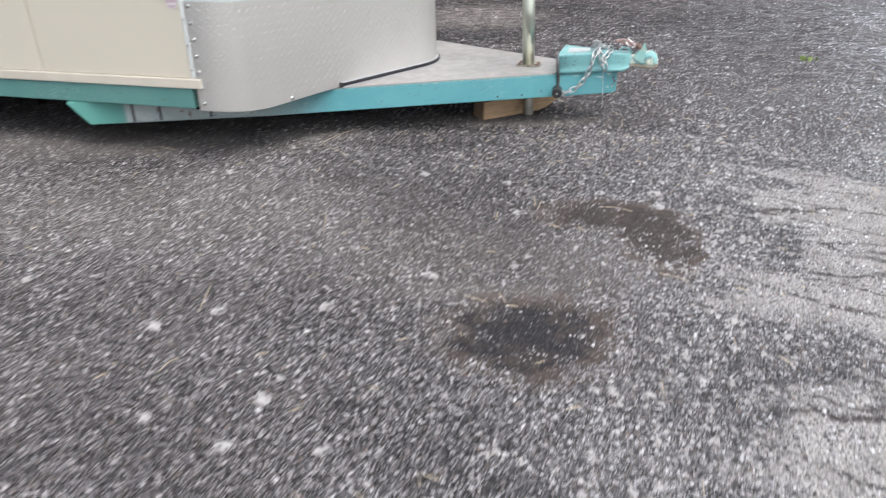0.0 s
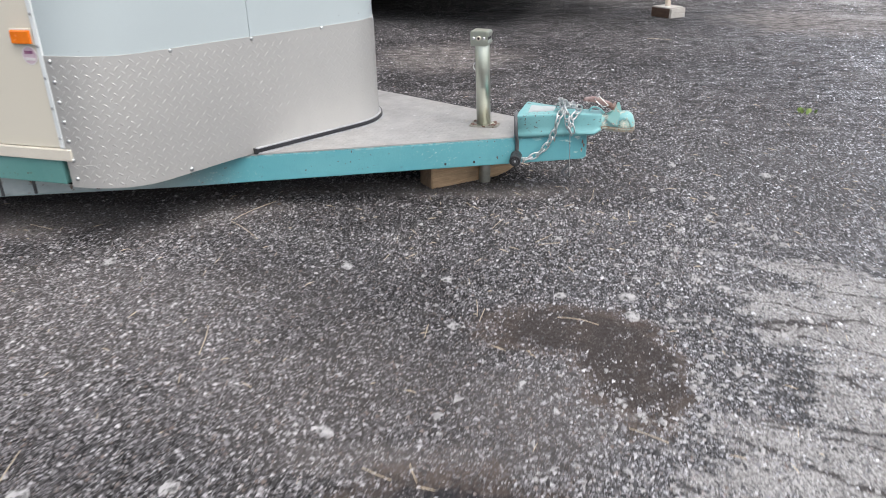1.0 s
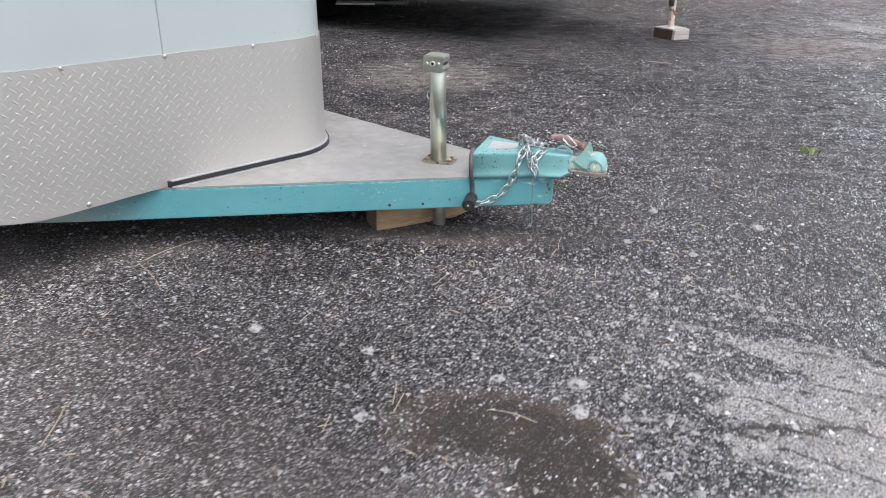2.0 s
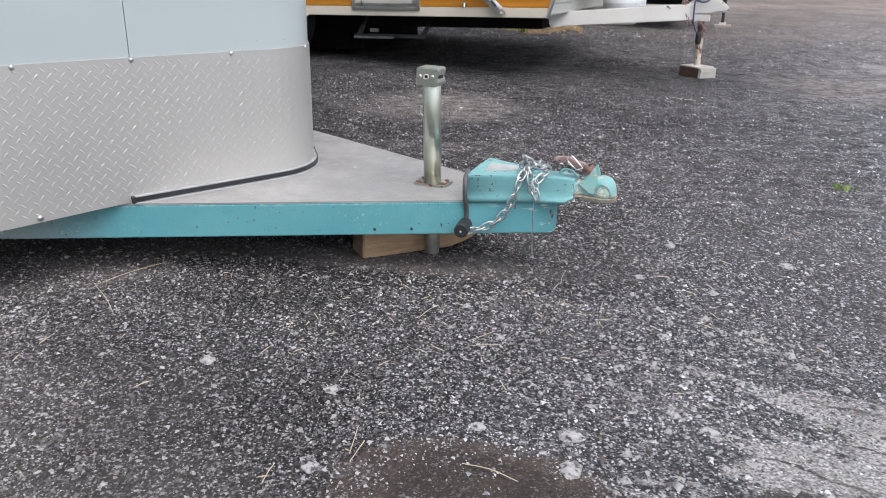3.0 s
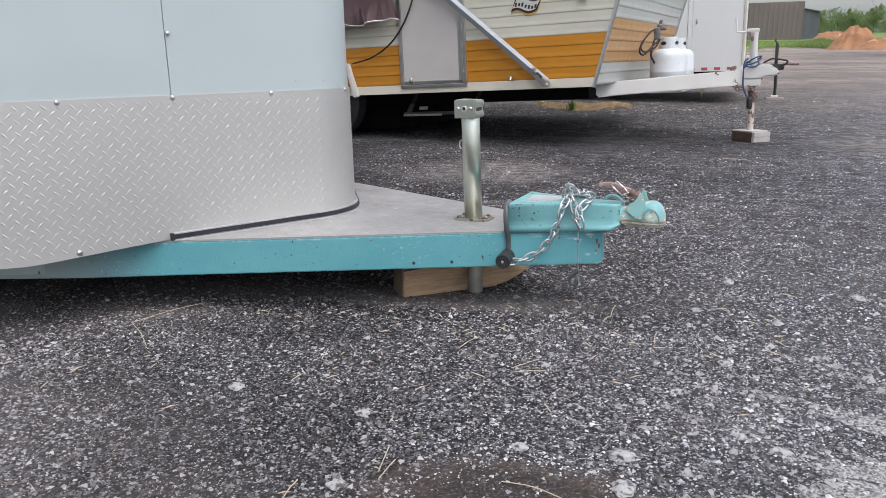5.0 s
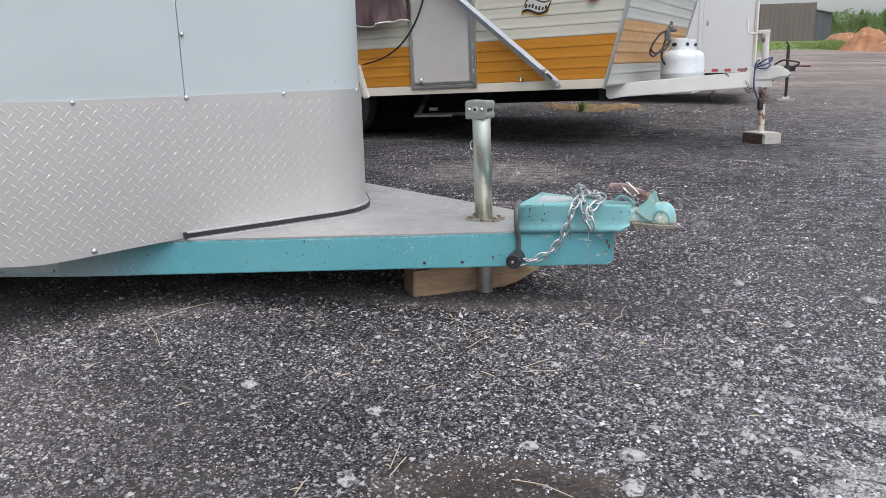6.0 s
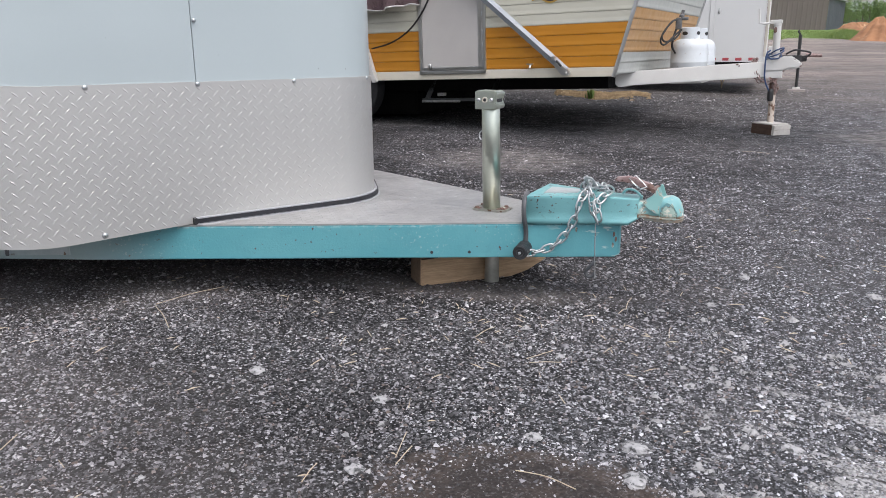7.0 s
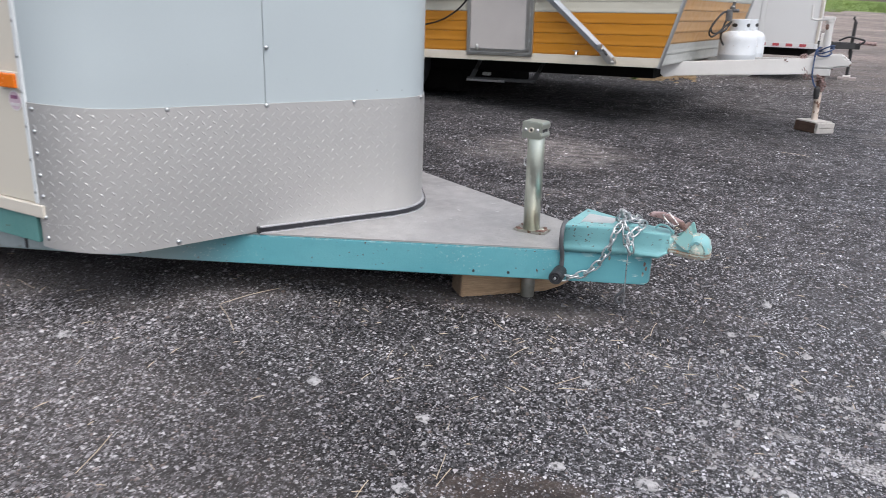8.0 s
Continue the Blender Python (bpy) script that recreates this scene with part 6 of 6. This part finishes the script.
def build_grass():
    r = np.random.RandomState(4)
    n = 26000
    x, y = r.uniform(6, 32, n), 46.2 + 26 * r.rand(n) ** 1.1
    y += 2.2 * np.sin(0.55 * x) + 1.2 * np.sin(1.7 * x + 1)
    z = np.array([ground_z(a, b) for a, b in zip(x, y)])
    tall = 0.5 + 0.5 * np.sin(1.3 * x + 0.4 * y) * np.sin(0.8 * y + 0.5 * x)
    h, a = r.uniform(0.03, 0.1, n) + 0.1 * tall * r.rand(n), r.uniform(0, math.pi, n)
    w = 0.022
    v = np.stack([np.stack([x - w * np.cos(a), y - w * np.sin(a), z - 0.02], 1), np.stack([x + w * np.cos(a), y + w * np.sin(a), z - 0.02], 1), np.stack([x + r.normal(0, 0.12, n), y + r.normal(0, 0.12, n), z + h], 1)], 1).reshape(-1, 3)
    ob = new("grass", mesh_from("grass", v, np.arange(3 * n).reshape(-1, 3), GRASS))
    tagged(ob, "rough green grass along the yard's edge", "grass", kind="stuff")


build_grass()


# ---- loose stones, straw and litter ----
def pebbles(name, n, edges, yr, size, seed, keep, material, label, fade=0.1):
    """A carpet of uneven crushed stones as one mesh, between two slanting sides of the yard."""
    r = np.random.RandomState(seed)
    chip = np.array([(1.1, 0.1, -0.1), (-0.6, 0.95, -0.1), (-0.55, -0.95, -0.1), (0.3, 0.42, 0.66), (-0.35, -0.4, 0.6)])
    tri = np.array([(0, 1, 3), (1, 4, 3), (1, 2, 4), (2, 0, 4), (0, 3, 4)])
    y = r.uniform(*yr, n)
    x0, x1 = edges
    low, high = x0[0] + x0[1] * y, x1[0] + x1[1] * y
    side = r.rand(n)
    x = low + (high - low) * side
    ok = r.rand(n) < keep(x, y) * np.clip(np.minimum(side, 1 - side) / fade, 0, 1)
    x, y = x[ok], y[ok]
    n = len(x)
    s = size[0] * (1 - r.rand(n)) ** (-1 / 2.9)
    s = np.minimum(s, size[1])
    v = chip[None] + r.uniform(-0.27, 0.27, (n, 5, 3))
    v = v * np.stack([r.uniform(0.75, 1.35, n), r.uniform(0.75, 1.2, n), r.uniform(0.55, 1.1, n)], 1)[:, None] * s[:, None, None]
    a = r.uniform(0, math.tau, n)
    c, q = np.cos(a)[:, None], np.sin(a)[:, None]
    v = np.stack([v[..., 0] * c - v[..., 1] * q, v[..., 0] * q + v[..., 1] * c, v[..., 2]], -1)
    z = np.where(y > 8, 0.03 * (y - 8), 0) + r.uniform(-0.1, 0.25, n) * s
    v += np.stack([x, y, z], 1)[:, None]
    f = (tri[None] + 5 * np.arange(n)[:, None, None]).reshape(-1, 3)
    me = mesh_from(name, v.reshape(-1, 3), f, material)
    return tagged(new(name, me), label, "gravel", kind="stuff")


def bare(x, y):
    """How much of the loose stone lies on a place: less on the old pavement and in the damp spots."""
    k = np.ones_like(x)
    a, b = 0.94 * x - 0.34 * y, 0.34 * x + 0.94 * y
    wave = 0.07 * np.sin(19 * a + 7 * b) + 0.05 * np.sin(41 * b - 11 * a)
    rough = 0.3 * np.sin(31 * x + 9) * np.sin(27 * y) + 0.3 * np.sin(58 * x - 17 * y + 2) + 0.3 * np.sin(23 * x + 44 * y) + 0.25 * np.sin(83 * y - 61 * x)
    for cx, cy, rx, ry, most in ((0.165, 1.74, 0.185, 0.165, 0.07), (0.46, 2.47, 0.19, 0.1, 0.1), (0.6, 2.3, 0.11, 0.21, 0.1)):
        d = ((x - cx) / rx) ** 2 + ((y - cy) / ry) ** 2 + rough
        k *= np.clip(most + (d - 0.6) * 0.8, most, 1.0)
    for a0, a1, b0, b1, most in SLABS:
        u, v = a + wave + 0.1 * rough, b + 0.4 * wave + 0.04 * rough
        inside = np.clip(np.minimum(u - a0, a1 - u) / 0.2, 0, 1) * np.clip(np.minimum(v - b0, b1 - v) / 0.08, 0, 1)
        k = np.minimum(k, 1 - 0.84 * most * inside) if most > 0.5 else k
    clump = np.sin(3.1 * x + 1.7 * y) * np.sin(2.3 * y - 1.9 * x + 1) + 0.6 * np.sin(7.3 * x - 2) * np.sin(6.1 * y)
    k[((x + 1.15) / 0.5) ** 2 + ((y - 3.18) / 0.16) ** 2 + rough < 1] *= 0.7
    k[(y > 4.0) & (x < 0.9 - 0.33 * y)] = 0
    k *= np.clip((24 - y) / 12, 0, 1) * np.clip((y - 0.75) / 0.4, 0, 1)
    return k * (0.75 + 0.25 * clump)


SIDES = ((-0.45, -0.66), (0.45, 0.58))
pebbles("gravel", 470000, SIDES, (0.75, 3.3), (0.0018, 0.0062), 1, bare, STONE, "loose grey and white crushed stone near the trailer")
pebbles("gravel", 140000, SIDES, (3.3, 5.2), (0.0024, 0.0075), 2, bare, STONE, "loose grey crushed stone under the trailer")
pebbles("gravel", 80000, ((0.75, -0.27), (0.2, 0.52)), (5.2, 10.0), (0.0032, 0.0088), 3, bare, STONE, "scattered crushed stone between the trailers")
pebbles("gravel", 60000, ((0.75, -0.27), (0.2, 0.5)), (10.0, 24.0), (0.006, 0.016), 6, bare, STONE, "scattered crushed stone across the yard")

def crumbled(x, y):
    """Loose crumbs lie thickest along the broken edge of the old pavement."""
    a, b = 0.94 * x - 0.34 * y, 0.34 * x + 0.94 * y
    rough = np.sin(31 * x + 9) * np.sin(27 * y) + np.sin(58 * x - 17 * y + 2) + np.sin(13 * x + 24 * y)
    edge = np.exp(-((a - 0.0 + 0.06 * rough) / 0.22) ** 2) * (b > 0.8) * (b < 3.4)
    spot = np.minimum(((x - 0.165) / 0.25) ** 2 + ((y - 1.74) / 0.23) ** 2, ((x - 0.53) / 0.24) ** 2 + ((y - 2.39) / 0.25) ** 2)
    return np.clip(edge + 0.06, 0, 1) * np.clip(0.6 + 0.4 * rough, 0.05, 1) * np.clip(spot - 0.15, 0.12, 1)


SLAB_STONE = coat("pale_stone", (0.42, 0.41, 0.41), (0.24, 0.235, 0.235), 55.0, 0.85, 0.0, (0.08, 0.08, 0.08), 0.52, 130.0, 400.0, 0.001)


pebbles("pavement_crumbs", 9000, ((-0.6, 0.1), (0.5, 0.45)), (0.9, 3.9), (0.0052, 0.014), 12, crumbled, SLAB_STONE, "pale crumbs of broken old pavement")


def build_stones():
    places = ((0.653, 2.637, 0.025), (0.648, 2.533, 0.025), (-0.162, 2.814, 0.024), (0.916, 3.117, 0.016), (0.912, 3.503, 0.02), (1.058, 3.807, 0.022),
              (1.403, 3.68, 0.028), (0.145, 2.735, 0.017), (0.502, 3.041, 0.015), (0.784, 2.935, 0.016), (0.172, 2.468, 0.018),
              (0.937, 2.696, 0.018), (0.469, 2.645, 0.016), (-0.778, 1.751, 0.024), (-0.09, 2.03, 0.022), (-0.9, 2.825, 0.02), (-0.636, 1.825, 0.022),
              (-0.357, 1.855, 0.02), (-0.426, 1.467, 0.022), (-0.661, 1.4, 0.018), (-0.468, 1.319, 0.018), (-0.267, 1.309, 0.018), (-1.229, 1.981, 0.022))
    r = random.Random(9)
    for x, y, w in places:
        bm = ball((0, 0, 0), 1.0, sub=3)
        o = r.uniform(0, 90)
        sx, sy, sz = w * r.uniform(0.9, 1.15), w * r.uniform(0.65, 0.9), w * r.uniform(0.28, 0.4)
        for v in bm.verts:
            d = 1 + 0.3 * noise.noise(v.co * 1.5 + Vector((o, 0, 0))) + 0.25 * noise.noise(v.co * 4.0 + Vector((o, 3, 0)))
            v.co = Vector((v.co.x * d * sx, v.co.y * d * sy, v.co.z * d * sz))
        ob = part("stone", bm, SLAB_STONE)
        ob.matrix_world = pose(x, y, sz * 0.2, r.uniform(-6, 6), r.uniform(-6, 6), r.uniform(0, 180))
        tagged(ob, "flat pale grey stone lying in the millings", "stone", "larger loose stones")


build_stones()


def build_straws():
    lines = ((0.233, 2.515, 0.232, 2.603), (0.239, 2.492, 0.254, 2.556), (0.446, 2.517, 0.549, 2.477), (-0.615, 3.156, -0.502, 3.335), (-0.613, 3.147, -0.484, 2.997),
             (0.425, 3.0, 0.484, 3.058), (0.434, 2.978, 0.504, 2.991), (0.099, 2.408, 0.105, 2.465), (1.61, 6.943, 1.78, 6.856), (0.668, 3.395, 0.689, 3.498),
             (-0.684, 1.824, -0.695, 1.946), (0.549, 2.057, 0.62, 2.009), (0.003, 1.919, 0.064, 1.883), (0.096, 1.933, 0.114, 1.877), (-1.296, 3.101, -1.196, 3.056),
             (-0.45, 2.308, -0.469, 2.443), (-0.689, 1.555, -0.661, 1.608), (0.289, 3.108, 0.329, 3.184), (0.767, 3.206, 0.779, 3.280))
    r = random.Random(5)
    for x0, y0, x1, y1 in lines:
        mid = ((x0 + x1) / 2 + r.uniform(-0.004, 0.004), (y0 + y1) / 2 + r.uniform(-0.006, 0.006), 0.009)
        ob = part("straw_stalk", tube(smooth_path([(x0, y0, 0.005), mid, (x1, y1, 0.007)], 4), 0.001, 5), STRAW)
        tagged(ob, "single dry straw stalk lying on the ground", "straw", "straw stalks")
    g = np.random.RandomState(8)
    n = 420
    x, y = g.uniform(-1.5, 2.2, n), g.uniform(0.9, 5.0, n)
    near = g.rand(n) < 0.16
    x[near], y[near] = g.normal(0.55, 0.35, near.sum()), g.normal(3.25, 0.22, near.sum())
    a, l, w = g.uniform(0, math.pi, n), g.uniform(0.005, 0.024, n), g.uniform(0.0006, 0.0013, n)
    dx, dy = np.cos(a) * l, np.sin(a) * l
    z = g.uniform(0.005, 0.009, n)
    v = np.stack([np.stack([x - dx - w * np.sin(a), y - dy + w * np.cos(a), z], 1), np.stack([x - dx + w * np.sin(a), y - dy - w * np.cos(a), z], 1), np.stack([x + dx, y + dy, z + 0.002], 1), np.stack([x, y, z + 0.004], 1)], 1).reshape(-1, 3)
    k = 4 * np.arange(n)[:, None]
    f = np.concatenate([k + np.array([[0, 1, 3]]), k + np.array([[1, 2, 3]]), k + np.array([[2, 0, 3]])])
    tagged(new("straw_litter", mesh_from("straw_litter", v, f, STRAW)), "thin strewn bits of dry straw", "straw", kind="stuff")
    # the drift of straw behind the camper
    n = 4200
    x = np.clip(g.normal(0.68, 0.27, n) + 0.03 * g.normal(0, 1, n) ** 3, 0.15, 1.25)
    y = g.normal(11.25, 0.15, n) + 0.12 * np.sin(7 * x)
    heap = 0.6 + 0.4 * np.sin(9 * x + 1) * np.sin(5 * x)
    a, l = g.uniform(0, math.pi, n), g.uniform(0.015, 0.06, n)
    z = 0.03 * (y - 8) + 0.003 + g.rand(n) * 0.06 * heap * np.exp(-((y - 11.25) / 0.28) ** 2)
    v = np.stack([np.stack([x - np.cos(a) * l, y - np.sin(a) * l, z], 1), np.stack([x + np.cos(a) * l, y + np.sin(a) * l, z], 1), np.stack([x + 0.003, y, z + 0.016], 1)], 1).reshape(-1, 3)
    tagged(new("straw_drift", mesh_from("straw_drift", v, np.arange(3 * n).reshape(-1, 3), STRAW_GOLD)), "drift of yellow straw behind the camper", "straw", kind="stuff")


build_straws()


def build_tuft(x, y, h, n, seed):
    g = random.Random(seed)
    bm = bmesh.new()
    for _ in range(n):
        a, t = g.uniform(0, 6.28), g.uniform(0.1, 0.9)
        l = h * g.uniform(0.5, 1.0)
        w = 0.006 + 0.05 * h
        b = Vector((g.gauss(0, 0.02), g.gauss(0, 0.02), 0))
        tip = b + Vector((math.cos(a) * t * l * 0.6, math.sin(a) * t * l * 0.6, l))
        s = Vector((-math.sin(a), math.cos(a), 0)) * w
        mid = (b + tip) / 2 + Vector((0, 0, 0.1 * l))
        vs = [bm.verts.new(q) for q in (b - s * 0.5, b + s * 0.5, mid + s, tip, mid - s)]
        bm.faces.new(vs)
    ob = part("weed", bm, GRASS)
    ob.matrix_world = pose(x, y, ground_z(x, y) - 0.004)
    tagged(ob, "small green weed growing through the gravel", "weed", "weeds")


build_tuft(0.56, 10.75, 0.13, 46, 1)
build_tuft(1.95, 4.68, 0.04, 14, 2)


def build_dry_weed(x, y, h, seed):
    g = random.Random(seed)
    bm = bmesh.new()
    for _ in range(7):
        a, l = g.uniform(0, 6.28), h * g.uniform(0.5, 1.0)
        tube(smooth_path([(0, 0, 0), (0.1 * l * math.cos(a), 0.1 * l * math.sin(a), 0.5 * l), (0.3 * l * math.cos(a), 0.3 * l * math.sin(a), l)], 3), 0.0035, 4, bm)
    ob = part("dry_weed", bm, STRAW_GOLD)
    ob.matrix_world = pose(x, y, ground_z(x, y) - 0.004)
    tagged(ob, "dry yellow weed stalks standing in the gravel", "weed", "weeds")


build_dry_weed(2.37, 12.78, 0.2, 3)
